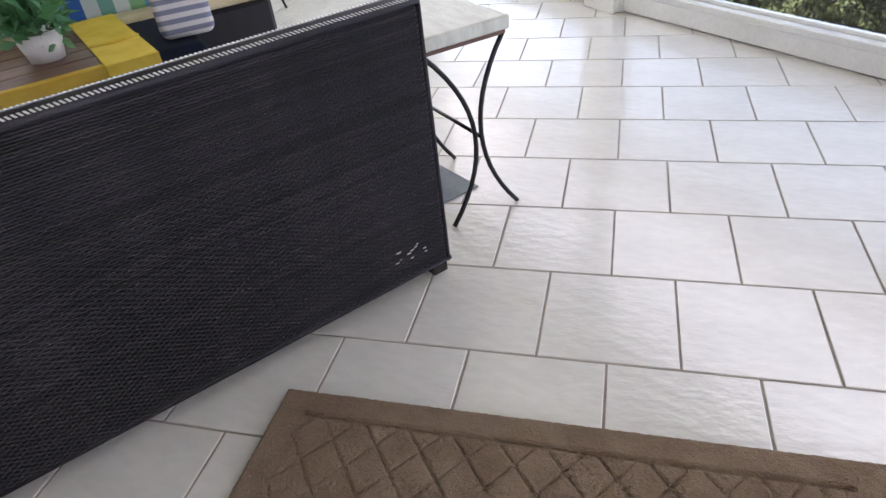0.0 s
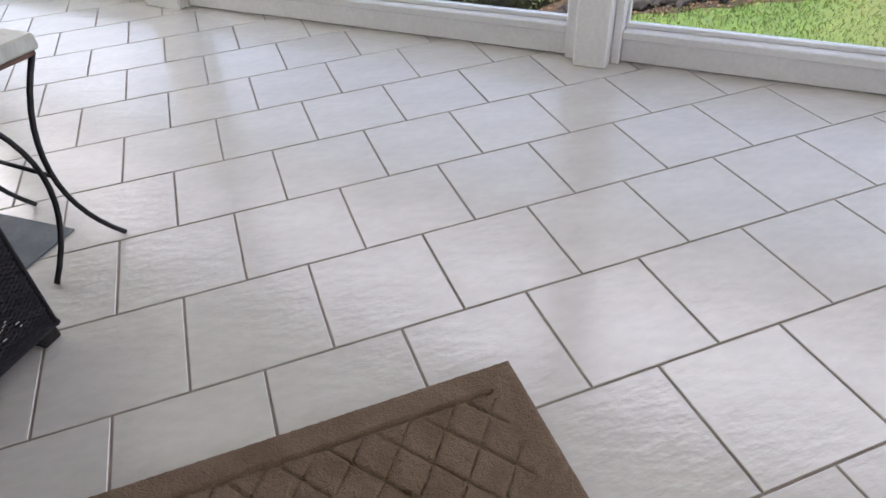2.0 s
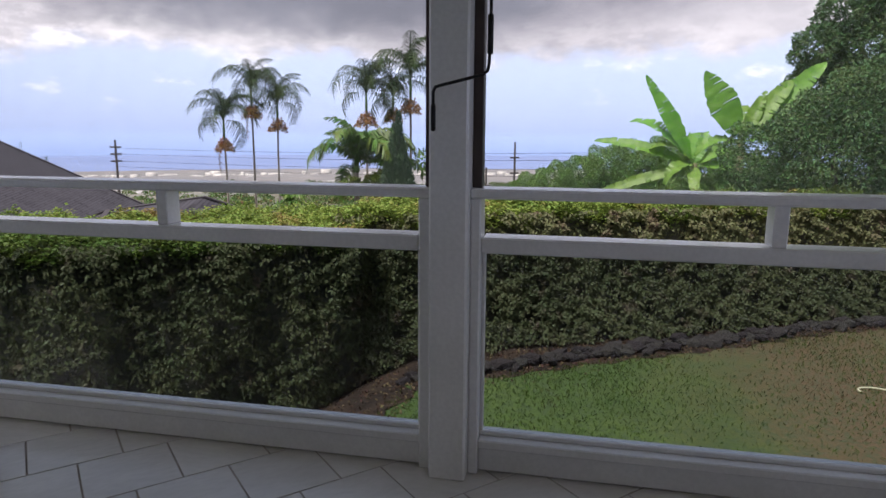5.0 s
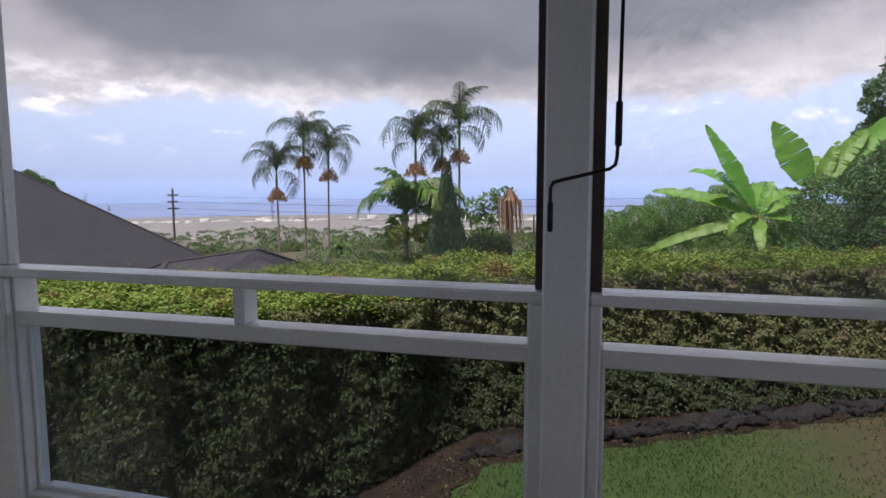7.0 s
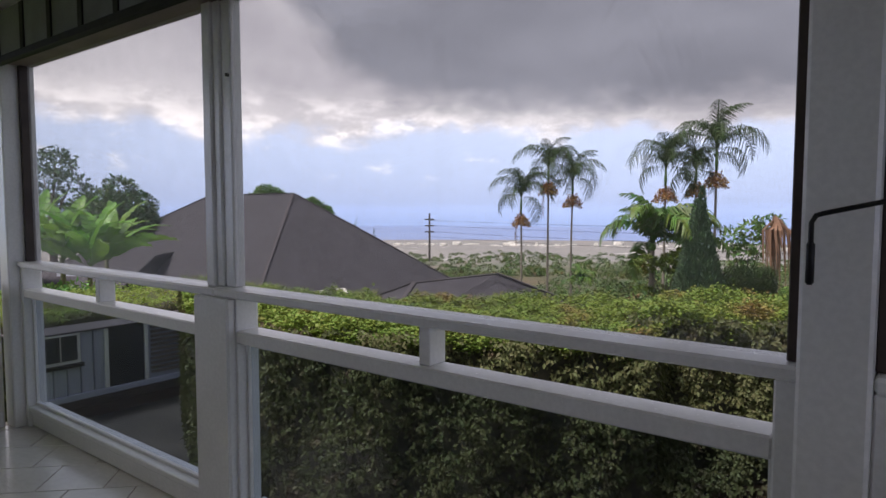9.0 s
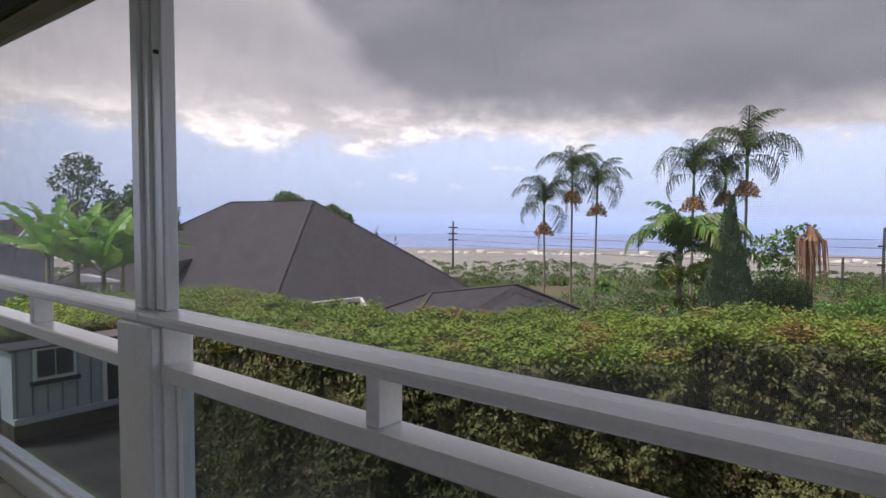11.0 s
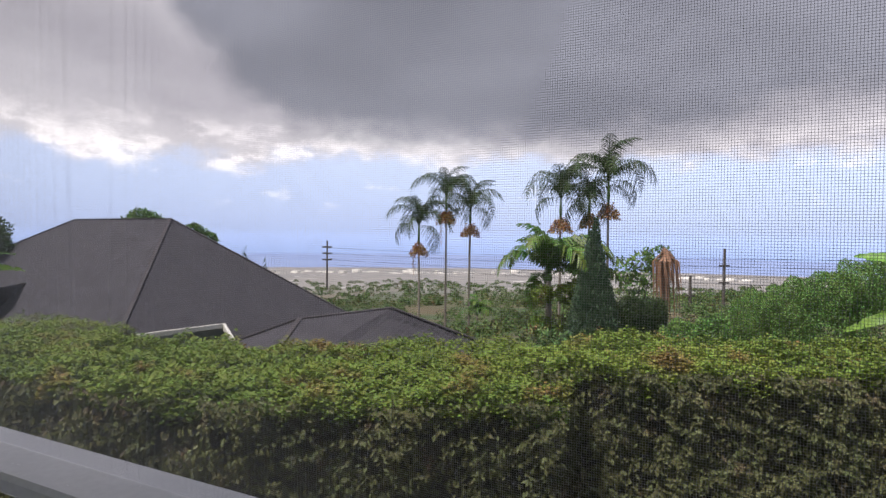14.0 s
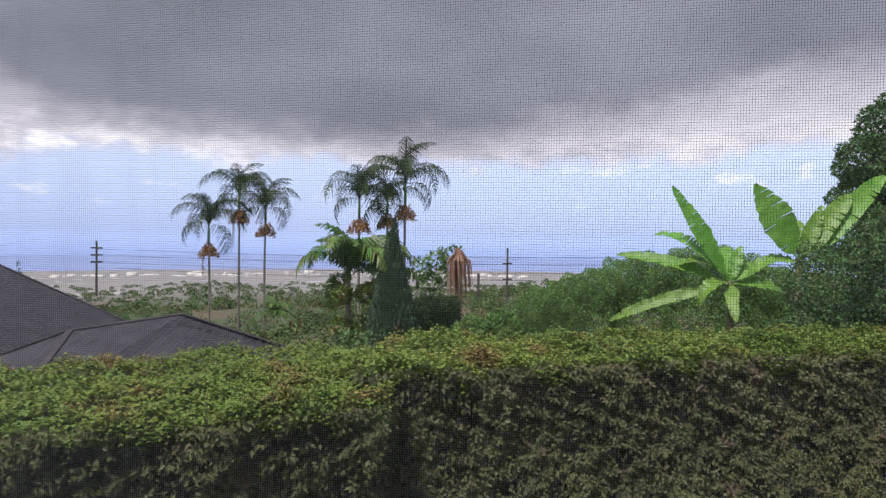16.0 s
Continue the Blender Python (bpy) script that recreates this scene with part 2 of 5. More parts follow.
# siding lilac darkened, so that the battens' shading is in the colour
M["batten"] = mat("batten_shade", (.12, .122, .16), (.16, .162, .20), 3, .7, .2, 60)
M["whiteplastic"] = mat("white_plastic", (.7, .7, .7), (.75, .75, .75), 5, .4, 0, 60)


def glass_mat():
    m = bpy.data.materials.new("window_glass")
    m.use_nodes = True
    t = m.node_tree
    t.nodes.clear()
    tr, gl = t.nodes.new("ShaderNodeBsdfTransparent"), t.nodes.new("ShaderNodeBsdfGlossy")
    tr.inputs[0].default_value = (.44, .51, .57, 1)
    gl.inputs["Roughness"].default_value = 0.02
    fr = t.nodes.new("ShaderNodeFresnel")
    fr.inputs["IOR"].default_value = 1.5
    mx, o = t.nodes.new("ShaderNodeMixShader"), t.nodes.new("ShaderNodeOutputMaterial")
    t.links.new(val(t, "MULTIPLY", fr.outputs[0], .9, clamp=True), mx.inputs[0])
    t.links.new(tr.outputs[0], mx.inputs[1])
    t.links.new(gl.outputs[0], mx.inputs[2])
    t.links.new(mx.outputs[0], o.inputs[0])
    return m


M["glass"] = glass_mat()
cg = bpy.data.materials.new("clear_glass_edge")
cg.use_nodes = True
cg.node_tree.nodes.clear()
_a, _b = cg.node_tree.nodes.new("ShaderNodeBsdfTransparent"), cg.node_tree.nodes.new("ShaderNodeOutputMaterial")
cg.node_tree.links.new(_a.outputs[0], _b.inputs[0])
M["clear"] = cg


def stripes_mat(name, cols, scale, axis):
    m = bpy.data.materials.new(name)
    m.use_nodes = True
    t = m.node_tree
    b = t.nodes["Principled BSDF"]
    tc, sp = t.nodes.new("ShaderNodeTexCoord"), t.nodes.new("ShaderNodeSeparateXYZ")
    t.links.new(tc.outputs["Object"], sp.inputs[0])
    f = val(t, "FRACT", val(t, "MULTIPLY", sp.outputs[axis], scale))
    col = ramp(t, f, [(i / len(cols), c) for i, c in enumerate(cols)])
    col.node.color_ramp.interpolation = "CONSTANT"
    t.links.new(col, b.inputs["Base Color"])
    b.inputs["Roughness"].default_value = 0.9
    return m


M["stripes"] = stripes_mat("striped_canvas", [(.03, .12, .38), (.55, .62, .6), (.16, .36, .30), (.6, .66, .62), (.2, .42, .2), (.1, .3, .45)], 2.4, 1)
M["ticking"] = stripes_mat("ticking_stripe", [(.6, .58, .6), (.20, .21, .30)], 26.0, 2)


# ---- mesh helpers ----
def obj(name, me, material, parent=None, label="", smooth_=False):
    ob = new(name, me)
    if material and not me.materials:
        me.materials.append(material)
    if smooth_:
        for p in me.polygons:
            p.use_smooth = True
    if parent:
        ob.parent = parent
    if label:
        ob["label"] = label
    return ob


def part(name, bm, material, parent, label="", smooth_=False):
    me = bpy.data.meshes.new(name)
    bm.normal_update()
    bm.to_mesh(me)
    bm.free()
    return obj(name, me, material, parent, label, smooth_)


def thing(name, m, label, category, group="", kind=""):
    e = new(name)
    e.matrix_world = m
    e.empty_display_size = 0.1
    return tagged(e, label, category, group, kind)


def box(x0, x1, y0, y1, z0, z1, bev=0.004, seg=1, rot=None):
    bm = bmesh.new()
    bmesh.ops.create_cube(bm, size=1)
    bmesh.ops.scale(bm, vec=(x1 - x0, y1 - y0, z1 - z0), verts=bm.verts)
    if bev:
        bmesh.ops.bevel(bm, geom=bm.edges[:], offset=min(bev, .3 * min(x1 - x0, y1 - y0, z1 - z0)), segments=seg, affect="EDGES", profile=0.5)
    if rot:
        bmesh.ops.rotate(bm, verts=bm.verts, cent=(0, 0, 0), matrix=rot)
    bmesh.ops.translate(bm, vec=((x0 + x1) / 2, (y0 + y1) / 2, (z0 + z1) / 2), verts=bm.verts)
    return bm


def tube(points, radii, sides=8, cap=True):
    """A round rod along points, with a radius at each."""
    bm = bmesh.new()
    pts = [Vector(p) for p in points]
    if isinstance(radii, (int, float)):
        radii = [radii] * len(pts)
    radii = [float(q) for q in radii]
    rings, up = [], None
    for i, p in enumerate(pts):
        d = (pts[min(i + 1, len(pts) - 1)] - pts[max(i - 1, 0)]).normalized()
        if up is None:
            up = d.orthogonal().normalized()
        up = (up - d * up.dot(d)).normalized()
        side = d.cross(up)
        rings.append([bm.verts.new(p + radii[i] * (math.cos(a) * up + math.sin(a) * side)) for a in (2 * PI * k / sides for k in range(sides))])
    for a, b in zip(rings, rings[1:]):
        for k in range(sides):
            bm.faces.new((a[k], a[(k + 1) % sides], b[(k + 1) % sides], b[k]))
    if cap:
        bm.faces.new(rings[0][::-1])
        bm.faces.new(rings[-1])
    return bm


def raw(name, verts, faces, material, parent=None, label=""):
    """A mesh from arrays of vertices and of equal-sided faces."""
    verts, faces = np.asarray(verts, np.float32), np.asarray(faces, np.int32)
    me = bpy.data.meshes.new(name)
    k = faces.shape[1]
    me.vertices.add(len(verts))
    me.vertices.foreach_set("co", verts.ravel())
    me.loops.add(faces.size)
    me.loops.foreach_set("vertex_index", faces.ravel())
    me.polygons.add(len(faces))
    me.polygons.foreach_set("loop_start", np.arange(0, faces.size, k, dtype=np.int32))
    me.update(calc_edges=True)
    me.validate()
    return obj(name, me, material, parent, label)


def unit(v):
    return v / np.maximum(np.linalg.norm(v, axis=1, keepdims=True), 1e-9)


def leaves(name, pos, nrm, length, width, material, parent=None, seed=1, lift=0.5, droop=0.0, label="", flat=None):
    """Folded four-point leaves at pos, that stand off along nrm."""
    r = np.random.RandomState(seed)
    n = len(pos)
    d = unit(unit(r.normal(size=(n, 3))) + lift * nrm + np.array([0, 0, -droop]))
    face = unit(nrm + 0.8 * r.normal(size=(n, 3)))
    if flat is not None:
        nn = unit(nrm)
        d = r.normal(size=(n, 3)) + np.array([0, 0, -droop])
        d = unit(unit(d - nn * (d * nn).sum(1, keepdims=True)) + lift * nn)
        face = unit(nn + flat * r.normal(size=(n, 3)))
    s = unit(np.cross(d, face))
    up = np.cross(s, d)
    ln = (length * (0.6 + 0.8 * r.rand(n)))[:, None]
    wd = (width * (0.7 + 0.6 * r.rand(n)))[:, None]
    mid = pos + d * ln * 0.45
    fold = up * wd * 0.25
    v = np.stack([pos, mid + s * wd / 2 + fold, pos + d * ln, mid - s * wd / 2 + fold], 1).reshape(-1, 3)
    b = np.arange(n)[:, None] * 4
    f = np.concatenate([b + np.array([[0, 1, 2]]), b + np.array([[0, 2, 3]])], 0)
    return raw(name, v, f, material, parent, label)


def lerp_line(line, u):
    """Points on a polyline at fractions u of its length."""
    p = np.array(line, float)
    seg = np.linalg.norm(np.diff(p, axis=0), axis=1)
    c = np.concatenate([[0], np.cumsum(seg)]) / seg.sum()
    return np.stack([np.interp(u, c, p[:, k]) for k in range(p.shape[1])], 1)


# ---- ground ----
def sstep(a, b, x):
    t = np.clip((x - a) / (b - a), 0, 1)
    return t * t * (3 - 2 * t)


def ground_z(x, y):
    x, y = np.asarray(x, float), np.asarray(y, float)
    r = np.hypot(x, y)
    z = -1.25 + 0.02 * np.sin(x * 1.3) * np.cos(y * 1.1)
    z = z - 0.5 * sstep(-1.0, -2.6, x) * sstep(12, 8, y) - 0.9 * sstep(10, 17, y) * sstep(4, -2, x) - 0.8 * sstep(16, 30, y) - 1.6 * sstep(-10, -18, x)
    far = np.clip(r - 34, 0, None)
    amp = np.clip(far / 60, 0, 1) * np.clip(r / 300, 0, 5)
    z = z - 0.0605 * far + amp * (np.sin(x / 23.0 + 1.1) * np.sin(y / 31.0) + 0.6 * np.sin(x / 9.0 + y / 13.0))
    return np.maximum(z, -150.0)


def build_ground():
    rad = np.concatenate([np.linspace(0, 14, 57), np.geomspace(14.5, 60, 40), np.geomspace(62, 2900, 60)])
    ang = np.linspace(0, 2 * PI, 181)[:-1]
    R, A = np.meshgrid(rad, ang, indexing="ij")
    X, Y = R * np.sin(A), R * np.cos(A)
    Z = ground_z(X, Y)
    v = np.stack([X, Y, Z], 2).reshape(-1, 3)
    n = len(ang)
    i, j = np.meshgrid(np.arange(len(rad) - 1), np.arange(n), indexing="ij")
    a, b = i * n + j, i * n + (j + 1) % n
    f = np.stack([a, b, b + n, a + n], 2).reshape(-1, 4)
    m = bpy.data.materials.new("ground_cover")
    m.use_nodes = True
    t = m.node_tree
    p = t.nodes["Principled BSDF"]
    tc, sp = t.nodes.new("ShaderNodeTexCoord"), t.nodes.new("ShaderNodeSeparateXYZ")
    t.links.new(tc.outputs["Object"], sp.inputs[0])

    def nz(s, d):
        k = t.nodes.new("ShaderNodeTexNoise")
        k.inputs["Scale"].default_value, k.inputs["Detail"].default_value = s, d
        t.links.new(tc.outputs["Object"], k.inputs["Vector"])
        return k.outputs["Fac"]

    lawn = mixc(t, smooth(t, nz(.9, 4), .35, .65), (.062, .105, .014), (.095, .135, .022))
    dry = val(t, "MULTIPLY", smooth(t, nz(.42, 4), .40, .58), smooth(t, sp.outputs[0], .4, 3.4))
    lawn = mixc(t, dry, lawn, (.155, .085, .04))
    lawn = mixc(t, smooth(t, nz(22, 4), .35, .75), lawn, (.05, .075, .025))
    drive = mixc(t, smooth(t, nz(1.5, 5), .3, .7), (.012, .0115, .011), (.026, .024, .022))
    wild = mixc(t, smooth(t, nz(.09, 5), .4, .62), (.045, .072, .024), (.10, .078, .042))
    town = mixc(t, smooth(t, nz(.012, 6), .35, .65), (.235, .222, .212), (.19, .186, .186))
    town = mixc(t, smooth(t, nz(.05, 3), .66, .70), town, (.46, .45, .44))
    x, y = sp.outputs[0], sp.outputs[1]
    col = mixc(t, smooth(t, x, -1.1, -1.9), lawn, drive)
    grassy = val(t, "MULTIPLY", smooth(t, x, -6.5, -7.5), smooth(t, y, 3.65, 3.3))
    col = mixc(t, grassy, col, (.16, .26, .03))
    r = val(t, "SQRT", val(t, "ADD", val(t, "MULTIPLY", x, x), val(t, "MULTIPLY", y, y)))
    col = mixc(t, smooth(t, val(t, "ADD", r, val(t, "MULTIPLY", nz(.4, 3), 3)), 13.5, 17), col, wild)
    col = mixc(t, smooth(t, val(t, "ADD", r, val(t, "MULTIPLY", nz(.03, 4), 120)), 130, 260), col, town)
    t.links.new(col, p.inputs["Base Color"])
    p.inputs["Roughness"].default_value = .95
    bn = t.nodes.new("ShaderNodeBump")
    bn.inputs["Strength"].default_value, bn.inputs["Distance"].default_value = .8, .03
    t.links.new(nz(30, 5), bn.inputs["Height"])
    t.links.new(bn.outputs[0], p.inputs["Normal"])
    g = raw("ground", v, f, m)
    for q in g.data.polygons:
        q.use_smooth = True
    tagged(g, "lawn with dry brown patches running down to brush", "ground", kind="structure")


build_ground()
ws = mat("sea_water", (.19, .26, .47), (.22, .29, .50), .004, .7, .3, .05, jitter=0, dist=2.0)
bm = bmesh.new()
bmesh.ops.create_circle(bm, cap_ends=True, segments=96, radius=4900)
bmesh.ops.translate(bm, vec=(0, 0, -151.5), verts=bm.verts)
me = bpy.data.meshes.new("water")
bm.to_mesh(me)
bm.free()
tagged(obj("water", me, ws), "blue ocean out to a hazy horizon", "water", kind="structure")

# ---- porch: floor, walls, ceiling ----
X0, X1, Y0, Y1 = -4.66, 4.0, -3.2, 1.80
floor = thing("floor", pose(0, 0, 0), "off-white textured ceramic tiles with brown grout joints", "floor", kind="structure")
part("slab", box(X0 - .1, X1 + .1, Y0 - .1, Y1 + .12, -.30, -.004, .0), M["grout"], floor)
part("foundation", box(X0 - .08, X1 + .08, Y0 - .08, Y1 + .08, -1.5, -.301, .0), M["wallpaint"], floor)
# the unseen overhang past X0 is added to keep direct sun off the floor
ceiling = tagged(part("ceiling", box(X0 - .95, X1 + .1, Y0 - .1, Y1 + .22, 2.72, 2.85, .0), M["ceil"], None), "plain painted porch ceiling with an added left overhang that blocks sun", "ceiling", kind="structure")
# openings in both end walls are unseen, added to let in more skylight
for nm, b in (("wall_left", (X0 - .12, X0, Y0, 1.58, -.004, .95)), ("wall_left_top", (X0 - .12, X0, Y0, 1.58, 2.40, 2.72)), ("wall_left_end", (X0 - .12, X0, Y0, Y0 + .5, .951, 2.399)), ("wall_back", (X0 - .12, X1 + .12, Y0 - .14, Y0 - .01, -.004, 2.72)),
              ("wall_right", (X1, X1 + .12, Y0, Y1, -.004, .95)), ("wall_right_top", (X1, X1 + .12, Y0, Y1, 2.40, 2.72)),
              ("wall_right_end", (X1, X1 + .12, Y0, Y0 + .5, .951, 2.399))):
    tagged(part(nm, box(*b, .0), M["wallpaint"], None), "plain white painted wall", "wall", kind="structure")
bb = tagged(part("baseboard", box(X0 + .002, X0 + .016, Y0 + .01, 1.57, 0, .10, .003), M["paint"], None), "white painted baseboard", "trim", kind="structure")

front = thing("wall_front", pose(0, 0, 0), "white painted porch railing wall with posts and cap rail", "wall", kind="structure")


def fpart(name, b, bev=.005, m="paint", label=""):
    return part(name, box(*b, bev), M[m], front, label)


POSTS = [(-4.62, "full"), (-2.33, "low"), (.038, "full"), (2.30, "low"), (3.95, "full")]
for cx, kind_ in POSTS:
    if kind_ == "full":
        fpart("post", (cx - .07, cx + .07, 1.60, 1.80, -.002, 2.72), .008)
        fpart("casing", (cx - .123, cx - .0702, 1.665, 1.775, .0, 1.0635), .006)
        fpart("casing", (cx + .0702, cx + .108, 1.665, 1.775, .0, 1.0635), .006)
        for s in ((-1, 1) if cx > -1 else (1,)):
            a, b = sorted((cx + s * .0702, cx + s * (.106 if s > 0 else .104)))
            fpart("screen_stile", (a, b, 1.70, 1.76, 1.101, 2.369), .003, "stile", "dark bronze screen frame stile")
    else:
        fpart("post", (cx - .13, cx + .13, 1.635, 1.80, -.002, 1.0635), .008)
        fpart("cover_strip", (cx - .035, cx + .129, 1.629, 1.6348, .0, 1.062), .002)
        fpart("casing", (cx - .155, cx - .1302, 1.672, 1.775, .0, 1.0635), .006)
        fpart("casing", (cx + .1302, cx + .145, 1.672, 1.775, .0, 1.0635), .006)
        fpart("upper_post", (cx - .12, cx - .055, 1.70, 1.79, 1.1005, 2.369), .006)
        fpart("upper_post", (cx - .0548, cx - .008, 1.714, 1.79, 1.1005, 2.369), .006)
        fpart("upper_post", (cx - .0078, cx + .06, 1.726, 1.785, 1.1005, 2.369), .006)
BAYS = []
for (a, ka), (b, kb) in zip(POSTS, POSTS[1:]):
    BAYS.append((a + (.108 if ka == "full" else .145), b - (.123 if kb == "full" else .155), a, b, ka, kb))
for x0, x1, a, b, ka, kb in BAYS:
    fpart("kick_board", (x0, x1, 1.69, 1.79, .007, .105), .004)
    fpart("sill", (x0, x1, 1.668, 1.80, .1052, .140), .005)
    fpart("glazing_bead", (x0, x1, 1.715, 1.735, .1402, .158), .003)
    fpart("glazing_bead", (x0, x0 + .014, 1.716, 1.736, .1582, .8655), .003)
    fpart("glazing_bead", (x1 - .014, x1, 1.716, 1.736, .1582, .8655), .003)
    fpart("lower_rail", (x0, x1, 1.668, 1.785, .866, .924), .006)
    m = (x0 + x1) / 2 - (.018 if b < 1 else 0)
    fpart("rail_block", (m - .024, m + .024, 1.69, 1.78, .9242, 1.0635), .004)
    pane = part("glass_pane", box(x0 + .002, x1 - .002, 1.7365, 1.7425, .142, .8658, 0), M["glass"], front, "clear glass lower pane")
    pane.visible_shadow = False
    pane.data.materials.append(M["clear"])
    for q in pane.data.polygons:
        q.material_index = 0 if q.normal.y < -.5 else 1
    c0 = a + (.0705 if ka == "full" else 0.0)
    c1 = b - (.0705 if kb == "full" else 0.0)
    fpart("cap_rail", (c0, c1, 1.652, 1.806, 1.064, 1.100), .008)
fpart("header", (X0, X1, 1.64, 1.795, 2.370, 2.46), .006, "header", "mauve-brown stained header beam")
fpart("header_board", (X0, X1, 1.70, 1.80, 2.461, 2.719), .004)

hk = fpart("screw_hook", (-2.286, -2.276, 1.707, 1.7255, 2.03, 2.044), .002, "blackmetal", "small black screw hook")
# insect screens: crossed wires in each upper opening
PITCH, WIRE = 0.0028, 0.00036


def screen(x0, x1, z0, z1, y):
    nx, nz_ = int((x1 - x0) / PITCH), int((z1 - z0) / PITCH)
    xs = x0 + (np.arange(nx) + .5) * PITCH
    zs = z0 + (np.arange(nz_) + .5) * PITCH
    h = WIRE / 2
    # three-sided wires
    prof = np.array([[-h, -h], [h, -h], [0, h]])
    v, f = [], []
    V = np.zeros((nx, 2, 3, 3))
    V[..., 0] = xs[:, None, None] + prof[None, None, :, 0]
    V[..., 1] = y + prof[None, None, :, 1]
    V[:, 0, :, 2], V[:, 1, :, 2] = z0, z1
    H = np.zeros((nz_, 2, 3, 3))
    H[..., 2] = zs[:, None, None] + prof[None, None, :, 0]
    H[..., 1] = y + prof[None, None, :, 1] + .0003
    H[:, 0, :, 0], H[:, 1, :, 0] = x0, x1
    allv = np.concatenate([V, H], 0)
    n = len(allv)
    base = np.arange(n)[:, None] * 6
    fs = np.concatenate([base + np.array([[k, (k + 1) % 3, 3 + (k + 1) % 3, 3 + k]]) for k in range(3)], 0)
    ob = raw("insect_screen", allv.reshape(-1, 3), fs, M["wire"], front, "fine grey insect screen mesh")
    ob["kind"] = "stuff"
    return ob


for x0, x1, a, b, ka, kb in BAYS:
    screen(a + (.108 if ka == "full" else .061), b - (.104 if kb == "full" else .121), 1.101, 2.369, 1.745)

# rolled-up shade over the openings on the house side
shade = thing("roller_shade", pose(-3.3, 1.56, 2.328), "raised grey roller shade with black bottom bar", "shade")
part("fabric", box(-1.25, 2.2, -.012, -.006, .045, .31, 0), M["shade"], shade)
part("bottom_bar", box(-1.25, 2.2, -.03, .012, -.005, .044, .008), M["blackmatte"], shade)
for k in range(9):
    part("fold", box(-1.1 + .37 * k, -1.1 + .37 * k + .05, -.022, -.0125, .046, .31, .003), M["blackmatte"], shade)

# crank rod hooked across the post
rod = thing("shade_crank", pose(.038, 1.56, 1.3), "black metal shade crank hooked across the post", "crank")
pts = [(.150, 0, 1.1), (.145, 0, .30), (.142, -.004, .215), (.138, -.004, .195), (.122, -.004, .183), (-.02, -.006, .150), (-.036, -.006, .145), (-.044, -.006, .130), (-.044, -.004, .0)]
part("rod", tube(pts, .0055, 8), M["blackmetal"], rod, smooth_=True)
part("grip", tube([(.1455, 0, .375), (.145, 0, .37), (.1445, 0, .25), (.1445, 0, .245)], [.004, .010, .010, .004], 10), M["blackmetal"], rod, "black plastic grip", True)
part("handle", tube([(-.044, -.004, .09), (-.044, -.004, .085), (-.044, -.004, .005), (-.044, -.004, .0)], [.005, .0085, .0085, .004], 10), M["blackmetal"], rod, "", True)
part("bracket", box(.128, .168, .0, .04, 1.09, 1.115, .003), M["blackmetal"], rod)

# ---- floor mat and furniture ----
U, Vv = Vector((1 / RT2, 1 / RT2, 0)), Vector((-1 / RT2, 1 / RT2, 0))
floor_mat = thing("door_mat", pose(.277, 0, .001, 0, 0, 45), "brown carpet mat with pressed diamond pattern", "mat")
# local axes: x along the long edge, y towards the windows; corner at the origin
ML, MW, MH = 1.265, .76, .014
bm = bmesh.new()
nx, ny = 316, 190
grid = [[None] * (ny + 1) for _ in range(nx + 1)]
for i in range(nx + 1):
    for j in range(ny + 1):
        x, y = -ML * i / nx, -MW * j / ny
        e = min(-x, ML + x, -y, MW + y)
        z = MH * min(1, (e / .010)) ** .5 if e < .010 else MH
        ex, ey = min(-x, ML + x), min(-y, MW + y)
        if abs(ey - .072) < .0055 and ex > .075:
            z -= .0085
        elif ey > .072 and ex > .075:
            p = ((x + .80 * y) / .10 % 1, (x - .80 * y) / .10 % 1)
            g = min(p[0], 1 - p[0], p[1], 1 - p[1])
            z -= .0062 * max(0, 1 - (g / .045) ** 2)
        z += random.uniform(-.0016, .0016)
        grid[i][j] = bm.verts.new((x, y, z))
for i in range(nx):
    for j in range(ny):
        bm.faces.new((grid[i][j], grid[i][j + 1], grid[i + 1][j + 1], grid[i + 1][j]))
part("carpet", bm, M["mat"], floor_mat, smooth_=True)
part("backing", box(-ML + .003, -.003, -MW + .003, -.003, 0, .002, 0), M["grout"], floor_mat)


def weave(parent, w, h, m, rows, cols, thick=.004, name="woven_panel", label=""):
    """Flat strands over and under round stakes, in the local xz plane with its front at -y."""
    v, f = [], []
    seg = cols * 2
    for r in range(rows):
        z0, z1 = h * r / rows + .0004, h * (r + 1) / rows - .0006
        zm = (z0 + z1) / 2
        for c in range(seg + 1):
            x = w * c / seg
            y = thick * (.5 + .5 * math.cos(PI * (c + (r % 2) * 1.0)))
            v += [(x, y, z0), (x, y - thick * .5, zm), (x, y, z1)]
        b = r * (seg + 1) * 3
        for c in range(seg):
            k = b + c * 3
            f += [(k, k + 3, k + 4, k + 1), (k + 1, k + 4, k + 5, k + 2)]
    ob = raw(name, v, f, m, parent, label)
    return ob


sofa = thing("wicker_sofa", pose(-.764, -.335, 0, 0, 0, -84.6), "dark brown woven resin wicker sofa seen from behind", "sofa")
